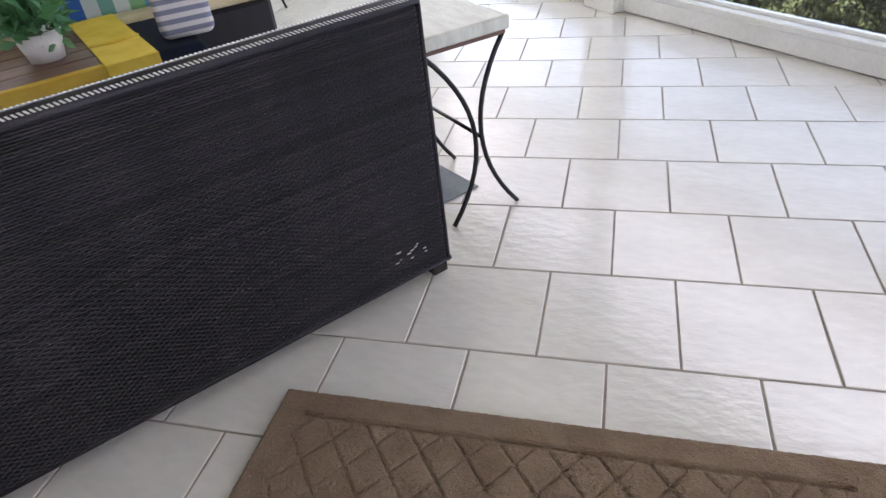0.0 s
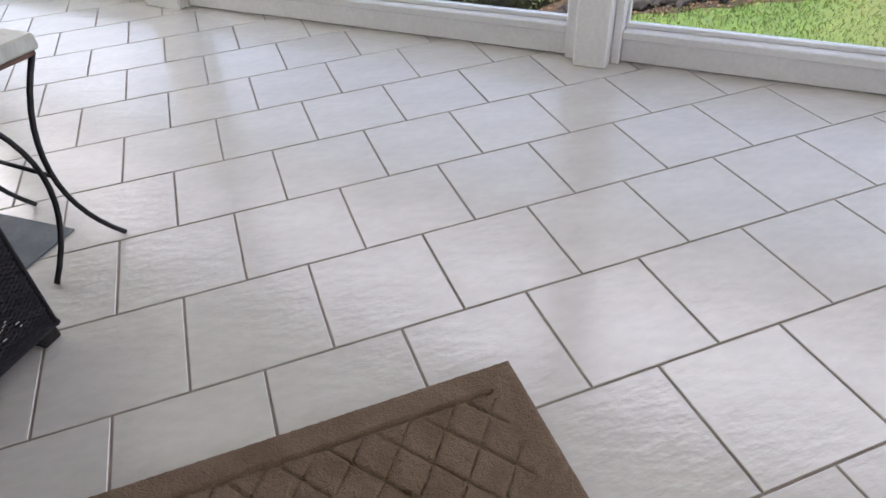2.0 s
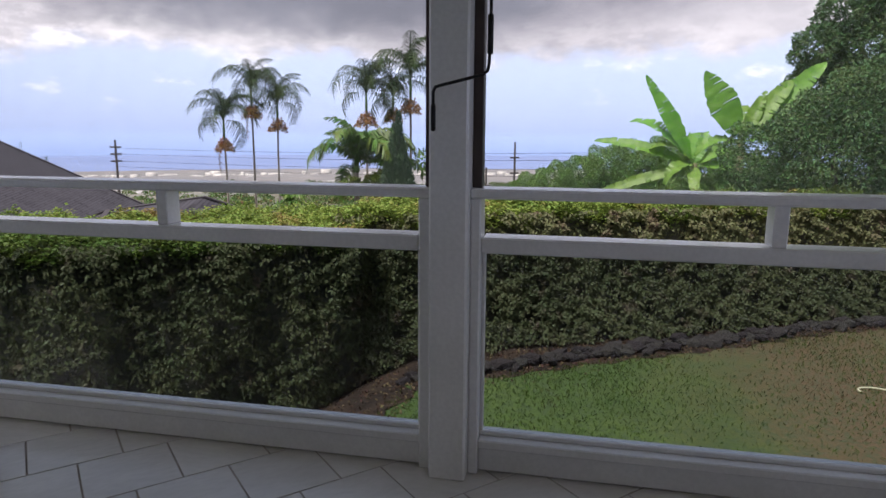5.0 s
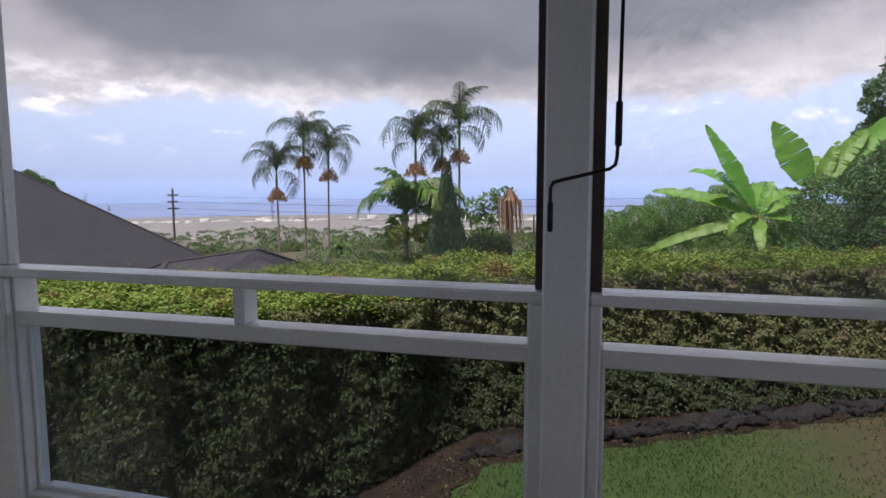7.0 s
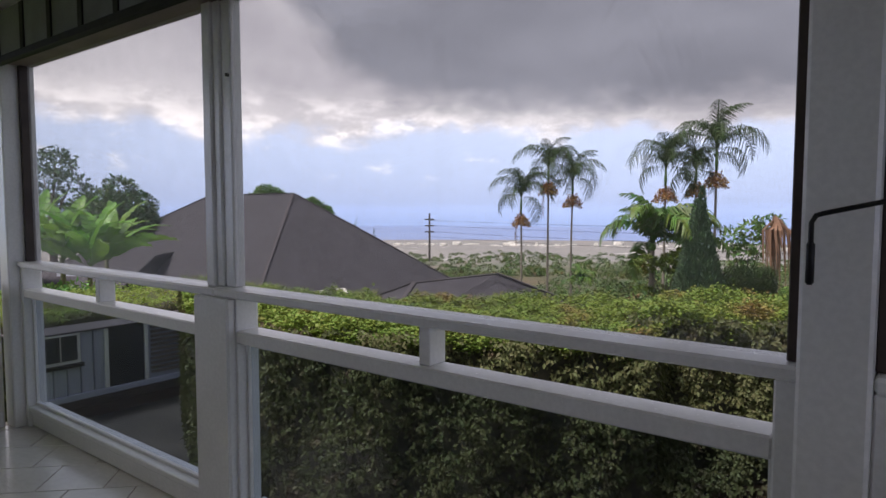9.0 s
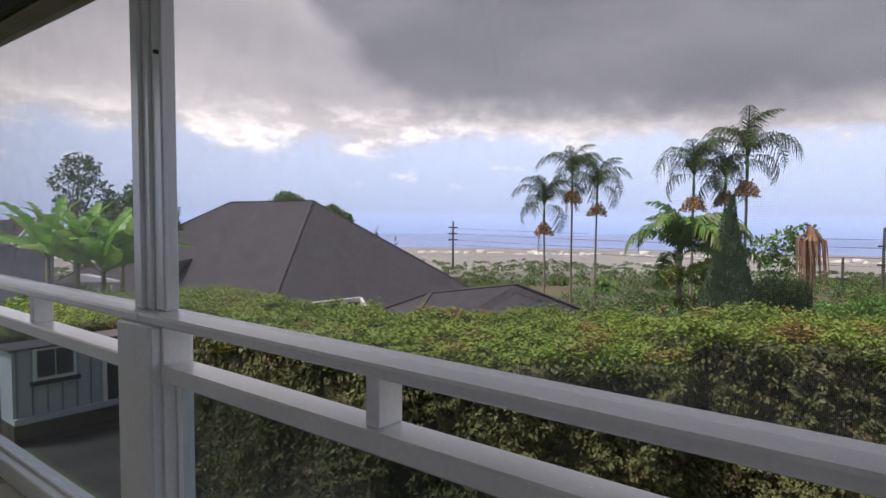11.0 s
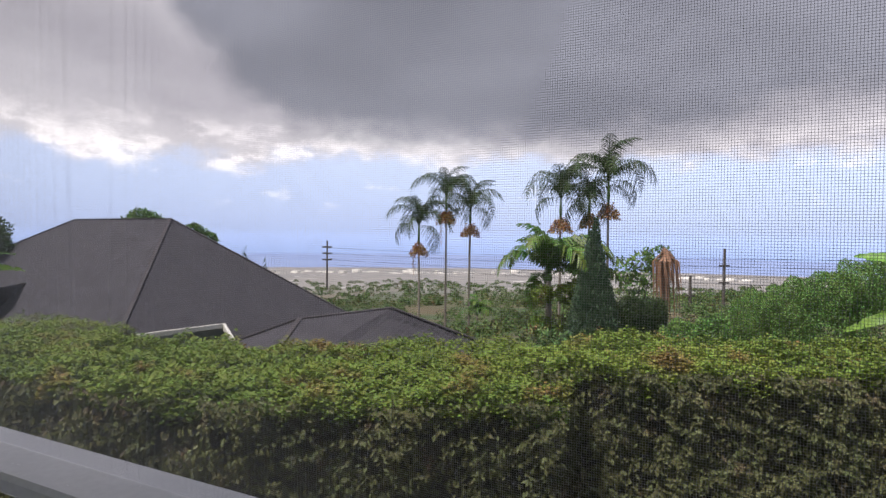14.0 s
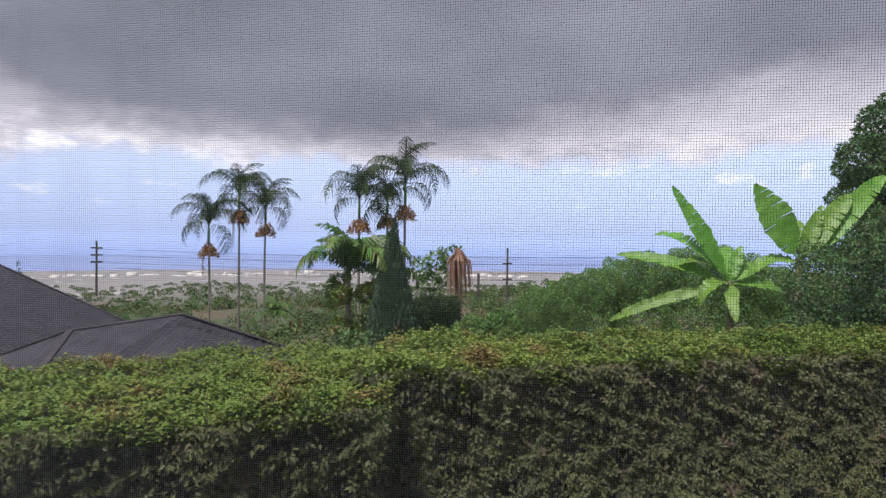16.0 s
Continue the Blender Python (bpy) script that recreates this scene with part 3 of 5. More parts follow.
# local: x runs along the back away from the windows, y is out of the back
SW, SH = 1.42, .765
part("back_core", box(.004, SW, -.09, -.006, .045, SH, .012), M["wicker"], sofa)
weave(sofa, SW - .03, SH - .075, M["wicker"], 112, 64, .0046, name="back_weave").location = (.015, -.001, .06)
for x in (.008, SW - .008):
    part("end_roll", tube([(x, -.006, .045), (x, -.006, SH - .01)], .007, 8), M["wicker"], sofa, smooth_=True)
part("bottom_roll", tube([(0, -.006, .052), (SW, -.006, .052)], .008, 8), M["wicker"], sofa, smooth_=True)
bm = None
v, f = [], []
for k in range(150):
    x = SW * k / 150
    for s in (0, 1):
        b = len(v)
        y = -.004 - .021 * s
        q = [(x, y, SH + .002), (x + .011, y - .022, SH + .010), (x + .016, y - .022, SH + .010), (x + .005, y, SH + .002)]
        v += q
        f.append((b, b + 1, b + 2, b + 3))
raw("braided_edge", v, f, M["wickertrim"], sofa, "white and black braided top edge")
part("top_roll", tube([(0, -.03, SH - .012), (SW, -.03, SH - .012)], .024, 10), M["wicker"], sofa, smooth_=True)
part("seat_base", box(.02, SW - .02, -.74, -.095, .06, .36, .015), M["wicker"], sofa)
part("arm", box(SW - .12, SW, -.74, -.092, .06, .56, .02), M["wicker"], sofa)
part("arm", box(0.0, .10, -.74, -.092, .06, .56, .02), M["wicker"], sofa)
part("seat_cushion", box(.13, SW - .13, -.74, -.1, .362, .47, .035, 3), M["navy"], sofa)
for x, y in ((.03, -.04), (SW - .03, -.04), (.05, -.7), (SW - .05, -.7)):
    part("foot", box(x - .025, x + .025, y - .025, y + .025, 0, .06, .004), M["blackmetal"], sofa)
# a few broken strands: pale dashes laid on as light showing through
rr = np.random.RandomState(77)
for k in range(12):
    x, z = .075 + .105 * rr.rand(), .10 + .006 * rr.randint(0, 10)
    if k > 11:
        x, z = .16 + .10 * rr.rand(), .17 + .06 * rr.rand()
    part("torn_strand", box(x, x + .005 + .012 * rr.rand(), .0044, .0056, z, z + .0012 + .0012 * rr.rand(), 0), M["wickertrim"], sofa, "pale dash painted as light through torn weave")

table = thing("side_table", pose(-.945, -.083, 0), "small side table with pale top on black iron legs", "table")
part("tabletop", box(-.45, -.02, -.175, .128, .565, .605, .006), M["tabletop"], table, "pale textured tabletop")
part("top_frame", box(-.44, -.03, -.165, .118, .551, .564, .003), M["brownwood"], table, "dark under-frame")


def arc(y0, ym, y1, x):
    out = []
    for i in range(15):
        s = i / 14
        y = (1 - s) ** 2 * y0 + 2 * s * (1 - s) * (2 * ym - (y0 + y1) / 2) + s * s * y1
        out.append((x - .03 * (1 - s), y, .552 * (1 - s) + .004))
    return out


for x in (-.008, -.40):
    part("leg", tube(arc(.112, .006, .118, x), .0075, 8), M["blackmetal"], table, smooth_=True)
    part("leg", tube(arc(-.158, -.016, -.128, x), .0075, 8), M["blackmetal"], table, smooth_=True)
part("stretcher", tube([(-.008, 0, .272), (-.40, 0, .272)], .006, 8), M["blackmetal"], table, smooth_=True)
slate = tagged(part("slate_sheet", box(-1.42, -1.10, -.22, -.03, .0015, .007, .002, 1, Matrix.Rotation(radians(6), 3, "Z")), M["stone_slab"], None),
               "thin blue-grey sheet lying on the tiles", "sheet")

coffee = thing("coffee_table", pose(-2.42, -1.16, 0, 0, 0, 4), "low brown slatted coffee table with yellow edging", "table")
for k in range(5):
    part("board", box(-.34 + .138 * k, -.21 + .138 * k, -.72, .20, .425, .450, .004), M["brownwood"], coffee)
part("apron", box(-.345, .350, -.72, .20, .34, .424, .004), M["brownwood"], coffee)
part("edge_trim", box(.351, .385, -.72, .20, .39, .455, .004), M["yellow"], coffee, "yellow edge")
for x in (-.31, .32):
    for y in (-.68, .16):
        part("leg", box(x - .025, x + .025, y - .025, y + .025, 0, .339, .004), M["brownwood"], coffee)
runner = thing("table_cloth", pose(-2.42, -.90, .452, 0, 0, 4), "folded yellow cloth lying over the table end", "cloth")
part("cloth", box(-.40, .40, -.09, .10, .0005, .009, .003, 2), M["yellow"], runner)
part("fold", tube([(.10, -.09, .010), (.12, 0, .016), (.09, .10, .010)], [.006, .012, .006], 8), M["yellow"], runner, smooth_=True)
part("overhang", box(.386, .396, -.09, .10, -.10, .008, .003), M["yellow"], runner)

plant = thing("potted_plant", pose(-2.34, -1.13, .4505), "small leafy green plant in a white pot on the table", "plant")
part("pot", tube([(0, 0, 0), (0, 0, .002), (0, 0, .10), (0, 0, .105), (0, 0, .095)], [.05, .062, .085, .088, .07], 20), M["pot"], plant, "white ribbed pot", True)
rr = np.random.RandomState(4)
pp = rr.normal(size=(260, 3)) * np.array([.045, .045, .05]) + np.array([0, 0, .16])
leaves("foliage", pp, unit(pp - np.array([0, 0, .06])), .09, .035, M["plant"], plant, 5, .9)


def soft_box(w, d, h, puff=.3):
    bm = box(-w / 2, w / 2, -d / 2, d / 2, 0, h, min(w, d, h) * puff, 4)
    return bm


armchair = thing("ottoman", pose(-2.55, -.76, 0, 0, 0, 0), "low wicker ottoman with a navy blue cushion", "ottoman")
part("seat_frame", box(-.33, .33, -.18, .20, .18, .27, .01), M["wicker"], armchair)
c = part("seat_cushion", soft_box(.64, .38, .13), M["navy"], armchair, "navy blue cushion", True)
c.location = (0, .01, .271)
for x in (-.29, .29):
    for y in (-.14, .16):
        part("leg", box(x - .025, x + .025, y - .025, y + .025, 0, .18, .004), M["blackmetal"], armchair)
pl = part("pillow", soft_box(.22, .12, .34, .42), M["ticking"], None, "", True)
pl.matrix_world = pose(-2.36, -.60, .405, -10, 0, 84)
tagged(pl, "blue and white ticking stripe pillow on the ottoman", "pillow")
throw = part("striped_throw", soft_box(.16, 1.5, .46, .3), M["stripes"], None, "", True)
throw.matrix_world = pose(-3.18, -1.0, .40, 0, 14, 0)
tagged(throw, "blue green and white striped back cushion", "cushion")
daybed = thing("daybed", pose(-3.35, -1.0, 0), "low dark wicker daybed against the wall", "daybed")
part("base", box(-.45, .35, -.95, .95, .08, .33, .02), M["wicker"], daybed)
part("mattress", box(-.45, .35, -.95, .95, .331, .399, .03, 2), M["cream"], daybed, "cream cushion")
for x in (-.4, .3):
    for y in (-.9, .9):
        part("leg", box(x - .03, x + .03, y - .03, y + .03, 0, .08, .004), M["blackmetal"], daybed)
redp = part("red_pillow", soft_box(.34, .14, .3, .42), M["red"], None, "", True)
redp.matrix_world = pose(-2.95, -1.50, .40, -10, 0, 80)
tagged(redp, "red cushion lying on the daybed", "pillow")
iron = thing("iron_chair", pose(-4.15, .06, 0, 0, 0, 20), "black wrought iron chair by the wall", "chair")
part("seat", soft_box(.42, .42, .05), M["cream"], iron).location = (0, 0, .42)
for x in (-.18, .18):
    for y in (-.18, .18):
        part("leg", tube([(x * 1.15, y * 1.15, .004), (x * .9, y * .9, .2), (x, y, .42)], .008, 8), M["blackmetal"], iron, smooth_=True)
part("back_frame", tube([(-.19, -.19, .42), (-.2, -.24, .8), (0, -.26, .9), (.2, -.24, .8), (.19, -.19, .42)], .008, 8), M["blackmetal"], iron, smooth_=True)


# ---- garden ----
def hedge(name, front_l, back_l, z_top, label, seed, dens=1150, end_face=True, flare=0.0):
    """A clipped hedge between two lines, with a closed core coloured dark as inner shade, side leaves and paler leaves
    on top.
    """
    h = thing(name, pose(0, 0, 0), label, "hedge")
    r = np.random.RandomState(seed)
    fl, bl = np.array(front_l, float), np.array(back_l, float)
    n = 60
    u = np.linspace(0, 1, n)
    F, B = lerp_line(fl, u), lerp_line(bl, u)
    ins = .09
    mid = (F + B) / 2
    Fi, Bi = F + unit(mid - F) * ins, B + unit(mid - B) * ins
    zt = z_top - .08
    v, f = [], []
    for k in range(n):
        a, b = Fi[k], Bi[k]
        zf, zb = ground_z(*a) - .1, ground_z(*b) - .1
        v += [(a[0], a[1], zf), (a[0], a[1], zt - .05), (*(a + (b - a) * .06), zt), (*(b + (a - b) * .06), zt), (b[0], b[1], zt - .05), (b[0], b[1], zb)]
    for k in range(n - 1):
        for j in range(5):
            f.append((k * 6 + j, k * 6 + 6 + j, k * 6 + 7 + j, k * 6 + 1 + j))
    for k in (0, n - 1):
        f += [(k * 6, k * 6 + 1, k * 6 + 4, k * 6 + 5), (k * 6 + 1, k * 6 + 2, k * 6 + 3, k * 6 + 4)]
    core = raw("inner_wood", v, f, M["hedgecore"], h, "dark solid core that stands for shade in the leaf gaps")
    ln = np.linalg.norm(np.diff(F, axis=0), axis=1).sum()
    zg = float(ground_z(*F[0]))
    # front face
    m = int(ln * (z_top - zg) * dens * 2.3)
    uu = r.rand(m)
    P = lerp_line(np.c_[F], uu)
    out = unit(P - lerp_line(np.c_[B], uu))
    zlow = ground_z(P[:, 0], P[:, 1])
    zz = zlow + .06 + (z_top - zlow - .06) * r.rand(m)
    q = uu * ln
    lump = .05 * np.sin(q * 5.1 + 1 + zz * 2) + .05 * np.sin(q * 11.3 + 3 * np.sin(zz * 6)) * np.sin(zz * 13 + q * 2) + .04 * np.sin(q * 23 + zz * 17) * np.sin(zz * 25 - q * 9)
    dep = -np.abs(r.normal(size=m)) * .07 + .02 + lump * 1.15 + flare * np.clip((z_top - .5 - zz) / (z_top - .5 - zlow), 0, 1) ** 1.5
    pos = np.c_[P + out * dep[:, None], zz]
    hole = (np.sin(uu * ln * 7.7 + zz * 5) * np.sin(zz * 8.3 - uu * ln * 4.1) > .55) & (r.rand(m) < .8)
    pos = pos[~hole]
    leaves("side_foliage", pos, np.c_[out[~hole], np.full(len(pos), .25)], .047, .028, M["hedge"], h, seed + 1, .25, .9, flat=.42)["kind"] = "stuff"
    # end and back faces, thinner
    if end_face:
        for k in (0, n - 1):
            L = np.linalg.norm(F[k] - B[k])
            m = int(L * (z_top - zg) * dens)
            s = r.rand(m)[:, None]
            o = unit((F[k] - F[(1 if k == 0 else n - 2)])[None])[0]
            pos = np.c_[F[k] + (B[k] - F[k]) * s + o * r.normal(size=(m, 1)) * .03, zg + .1 + (z_top - zg - .1) * r.rand(m)]
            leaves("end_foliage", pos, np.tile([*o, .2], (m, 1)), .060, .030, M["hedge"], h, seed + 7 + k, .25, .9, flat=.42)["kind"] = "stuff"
    # top
    wd = np.linalg.norm(F - B, axis=1).mean()
    m = int(ln * wd * dens * 3.8)
    uu, s = r.rand(m), r.rand(m) ** 1.15
    P, Q = lerp_line(np.c_[F], uu), lerp_line(np.c_[B], uu)
    xy = P + (Q - P) * s[:, None]
    zz = z_top + .06 * np.sin(xy[:, 0] * 4.3) * np.sin(xy[:, 1] * 3.7) + .05 * np.sin(xy[:, 0] * 11 + xy[:, 1] * 3) * np.sin(xy[:, 1] * 13 - xy[:, 0] * 4) + .03 * r.normal(size=m) + .03 * np.abs(r.normal(size=m)) * (np.sin(xy[:, 0] * 7.3 + 2 * np.sin(xy[:, 1] * 5)) > .5) - .03
    zz = zz - .10 * np.exp(-s / .03)
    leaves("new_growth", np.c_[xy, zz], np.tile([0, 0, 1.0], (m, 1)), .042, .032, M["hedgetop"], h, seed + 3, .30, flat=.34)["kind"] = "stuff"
    return h


hedge("hedge", [(-1.76, 5.86), (-2.15, 5.50), (-3.1, 4.92), (-4.3, 4.38), (-5.6, 4.10), (-6.7, 4.10)], [(-2.30, 8.3), (-2.9, 8.1), (-3.8, 7.7), (-5.2, 6.6), (-7.4, 5.9), (-9.0, 5.4)], .235,
      "thick clipped hedge with yellow-green leaves on top", 11, dens=1300)
hedge("hedge", [(-2.2, 6.25), (-1.75, 6.30), (-.9, 6.72), (.68, 7.45), (2.5, 8.3), (7.5, 10.9)], [(-2.3, 8.2), (-.6, 8.7), (1.1, 9.35), (2.3, 9.8), (3.9, 10.5), (8.3, 12.6)], .38,
      "clipped dark green hedge running along the lawn edge", 23, flare=.38, dens=1300)

def gz_(x, y):
    return float(ground_z(x, y))


border = thing("stone_border", pose(0, 0, 0), "low border of dark lava stones along the hedge foot", "border")
rr = np.random.RandomState(9)
BL = [(-1.15, 5.55), (-.73, 5.88), (-.1, 6.2), (1.42, 7.1), (3.78, 8.5), (7.5, 10.5)]


def rock_mesh(seed):
    r = np.random.RandomState(seed)
    b = bmesh.new()
    bmesh.ops.create_icosphere(b, subdivisions=1, radius=1)
    for q in b.verts:
        q.co *= .75 + .45 * r.rand()
    me = bpy.data.meshes.new("stone")
    b.to_mesh(me)
    b.free()
    me.materials.append(M["rock"])
    return me


ROCKS = [rock_mesh(k) for k in range(6)]
for k in range(300):
    u = (k + .8 * rr.rand()) / 300
    p = lerp_line(BL, np.array([u]))[0]
    s = .035 + .055 * rr.rand() ** 1.5
    o = new("stone", ROCKS[k % 6])
    o.parent = border
    x, y = p[0] + rr.normal() * .05, p[1] + rr.normal() * .07
    o.matrix_basis = Matrix.LocRotScale((x, y, float(ground_z(x, y)) + s * .4 + .04 * rr.rand()), Euler((rr.normal() * .25, rr.normal() * .25, .5 + rr.normal() * .4)), (s * rr.uniform(1.3, 2.2), s * rr.uniform(.9, 1.4), s * rr.uniform(.7, 1.0)))

# bare soil under the hedge foot, coloured extra dark for the hedge's shade
u = np.linspace(0, 1, 60)
c_ = lerp_line(BL, u)
v, f = [], []
for k in range(60):
    for o_ in (-.24 + .05 * math.sin(k * 1.7), .1, .5, 1.0):
        x, y = c_[k][0] - o_ * .45, c_[k][1] + o_ * .9
        v.append((x, y, gz_(x, y) + (.010 if o_ > 0 else .004)))
for k in range(59):
    for j in range(3):
        a = k * 4 + j
        f.append((a, a + 4, a + 5, a + 1))
tagged(raw("ground_bed", v, f, M["bed"]), "strip of bare brown soil, darkened as hedge shade, along the hedge foot", "ground", kind="structure")

# litter-strewn soil at the hedge corner
v, f = [], []
for k in range(25):
    q = k / 24
    y = 2.4 + 3.7 * q
    for e in range(9):
        lo, hi = -1.10 - .10 * math.sin(k * 1.3), -3.3 + 1.5 * q + .1 * math.sin(k * .9)
        x = lo + (hi - lo) * e / 8
        v.append((x, y, gz_(x, y) + .014 + .012 * math.sin(k * 2.1 + e * 1.7)))
for k in range(24):
    for e in range(8):
        a = k * 9 + e
        f.append((a, a + 9, a + 10, a + 1))
tagged(raw("ground_corner_bed", v, f, M["bed"]), "bare brown soil strewn with leaves at the hedge corner", "ground", kind="structure")

# grass and litter
rr = np.random.RandomState(21)
n = 70000
gx, gy = rr.uniform(-1.25, 8.0, n), rr.uniform(2.6, 10.2, n)
inside = gy < np.interp(gx, [p[0] for p in BL], [p[1] for p in BL]) - .22
bare = rr.rand(n) > .8 * sstep(.3, 3.2, gx) * (.6 + .4 * np.sin(gx * 1.3 + gy * .9))
thin = bare & ((np.sin(gx * 1.7 + 1) + np.sin(gy * 2.1 + gx) + rr.normal(size=n) * .8) > -1.0)
gx, gy = gx[inside & thin], gy[inside & thin]
g = leaves("grass", np.c_[gx, gy, ground_z(gx, gy) - .004], np.tile([0, 0, 1.0], (len(gx), 1)), .045, .009, M["grass"], None, 22, 1.3)
tagged(g, "short patchy lawn grass with dry brown spots", "grass", kind="stuff")
n = 9000
u = rr.rand(n)
p = lerp_line(BL, u)
lx, ly = p[:, 0] + rr.normal(size=n) * .1, p[:, 1] + .12 + rr.normal(size=n) * .24
lx = np.concatenate([lx, rr.uniform(-2.3, -1.0, 2500)])
ly = np.concatenate([ly, rr.uniform(3.0, 6.0, 2500)])
n = len(lx)
lt = leaves("leaf_litter", np.c_[lx, ly, ground_z(lx, ly) + .01], np.tile([0, 0, 1.0], (n, 1)), .035, .02, M["litter"], None, 31, .1)
tagged(lt, "dry brown fallen leaves at the hedge foot", "leaf litter", kind="stuff")
hose = tagged(part("garden_hose", tube([(3.55 + .16 * math.cos(a), 6.3 + .10 * math.sin(a), float(ground_z(3.6, 6.3)) + .015) for a in np.linspace(.2, 3.6, 14)], .011, 6), M["cream"], None, smooth_=True),
              "curl of pale hose lying on the grass", "hose")


def blob_points(r, centres, n):
    """Points near the skins of several lumps: (x, y, z, radius, height factor)."""
    c = np.array(centres, float)
    w = c[:, 3] ** 2
    k = r.choice(len(c), n, p=w / w.sum())
    d = unit(r.normal(size=(n, 3)))
    s = c[k, 3] * (1 - .35 * r.rand(n) ** 2) * (1 + .18 * np.sin(7 * d[:, 0] + k) * np.sin(6 * d[:, 2] + 2 * k))
    off = d * s[:, None]
    off[:, 2] *= c[k, 4]
    return c[k, :3] + off, d


def tree(name, base, trunk_h, trunk_r, lumps, m, label, n, leaf, seed, category="tree", limbs=5, bark="bark"):
    t = thing(name, pose(*base), label, category)
    r = np.random.RandomState(seed)
    part("trunk", tube([(0, 0, -.3), (.05, 0, trunk_h * .35), (-.04, .05, trunk_h * .7), (0, 0, trunk_h)], [trunk_r * 1.25, trunk_r, trunk_r * .8, trunk_r * .5], 9), M[bark], t, smooth_=True)
    for k in range(min(limbs, len(lumps))):
        e = lumps[k][:3]
        z0 = trunk_h * (.45 + .1 * (k % 5))
        part("limb", tube([(0, 0, z0), (e[0] * .5, e[1] * .5, z0 + (e[2] - z0) * .6), e], [trunk_r * .55, trunk_r * .35, trunk_r * .12], 6), M[bark], t, smooth_=True)
    p, d = blob_points(r, lumps, n)
    leaves("crown", p, d, leaf, leaf * .55, M[m], t, seed + 1, .8, .15)
    return t


def lumps_of(seed, n, sx, sy, sz, zc, rmin, rmax, flat=.8):
    r = np.random.RandomState(seed)
    out = []
    for k in range(n):
        d = r.normal(size=3)
        d = d / np.linalg.norm(d) * r.rand() ** .4
        out.append((d[0] * sx, d[1] * sy, zc + d[2] * sz, rmin + (rmax - rmin) * r.rand(), flat))
    return out


def gz(x, y):
    return float(ground_z(x, y))


# dense tree by the lawn
TREE_B = [(-2.2, 0, 3.2, 1.1, .9), (-1.6, .3, 4.4, 1.1, .9), (-2.0, 0, 5.4, .8, .9), (-.6, 0, 3.4, 1.4, .9), (-.4, 0, 5.2, 1.4, .9), (.9, 0, 4.2, 1.6, .9), (-1.1, .2, 6.4, 1.0, .9), (.3, 0, 6.8, 1.3, .9), (1.7, .2, 6.2, 1.5, .9), (-.1, .1, 8.0, 1.0, .9), (1.3, .1, 8.2, 1.2, .9), (2.6, .2, 7.6, 1.4, .9)]
TREE_A = [(-1.5, 0, 1.2, .8, .9), (-.6, -.4, 1.0, .9, .9), (.5, -.4, 1.0, 1.0, .9), (-1.2, .2, 2.1, .8, .9), (-.2, -.2, 2.2, 1.0, .9), (.9, -.2, 2.1, 1.0, .9), (-.5, .1, 2.7, .6, .9),
          (.3, 0, 3.0, .8, .9), (1.3, 0, 3.1, 1.0, .9), (2.2, .1, 2.4, 1.1, .9), (2.4, 0, 1.2, 1.1, .9), (-1.9, 0, .6, .6, .9)]
TREE_A = [(x * .88, y * .88, z * 1.02, q * .95, s) for x, y, z, q, s in TREE_A]
tree("broadleaf_tree", (4.75, 11.2, gz(4.75, 11.2)), 1.7, .14, TREE_A, "tree", "dense rounded dark green bush tree behind the hedge", 130000, .05, 41, limbs=6)
TREE_B = [(x * .68, y * .68, 1.54 - gz(6.78, 14.8) + .68 * (z + gz(10.2, 21.3) - 1.54), q * .68, s) for x, y, z, q, s in TREE_B]
tree("tall_tree", (6.78, 14.8, gz(6.78, 14.8)), 4.6, .18, TREE_B, "tree", "tall dark green tree beyond the banana plants", 110000, .07, 45, limbs=8)


def bush(name, base, lumps, m, label, n, leaf, seed):
    return tree(name, base, .6, .06, lumps, m, label, n, leaf, seed, "bush", 3)


bush("clipped_bush", (1.6, 20.5, gz(1.6, 20.5) + .25), [(-2.6, .2, .95, .7, .9), (-1.8, 0, 1.2, .8, .9), (-.9, 0, 1.45, .85, .9), (0, 0, 1.75, .9, .9), (.9, .2, 1.8, .95, .9), (1.8, 0, 2.0, .95, .9), (2.9, .3, 1.9, 1, .9),
     (-1, -.3, .6, .8, 1), (.4, -.4, .8, .9, 1), (1.8, -.4, .8, 1, 1), (3.9, .3, 1.5, 1, .9), (4.9, .4, 1.3, 1, .9), (5.9, .4, 1.3, 1, .9), (3.4, 0, .6, .9, 1), (4.6, 0, .5, .9, 1)], "bush", "rounded green bush beyond the hedge", 210000, .055, 51)
bush("low_bush", (-2.3, 23.5, gz(-2.3, 23.5)), [(-1, 0, .7, .8, .8), (0, 0, .9, .8, .8), (1.0, .1, .9, .9, .8), (1.9, 0, 1.0, .9, .8)], "bush", "low round green bush", 20000, .10, 53)
bush("dark_bush", (-5.25, 26.6, gz(-5.25, 26.6)), [(-.55 + .37 * i, -.3 + .3 * j, .35 + .42 * k, .36, 1) for i in range(4) for j in range(3) for k in range(4)], "palm", "dark clipped bush beside the cypress", 30000, .07, 55)
bush("pale_shrub", (-6.1, 29.8, gz(-6.1, 29.8)), [(-.6, 0, 3.0, .55, .8), (.2, 0, 3.4, .5, .8), (.9, .1, 3.7, .5, .7), (-.1, .2, 2.4, .5, .8), (.6, 0, 2.7, .4, .8)], "bush", "loose open shrub with pale leaves", 700, .22, 57)


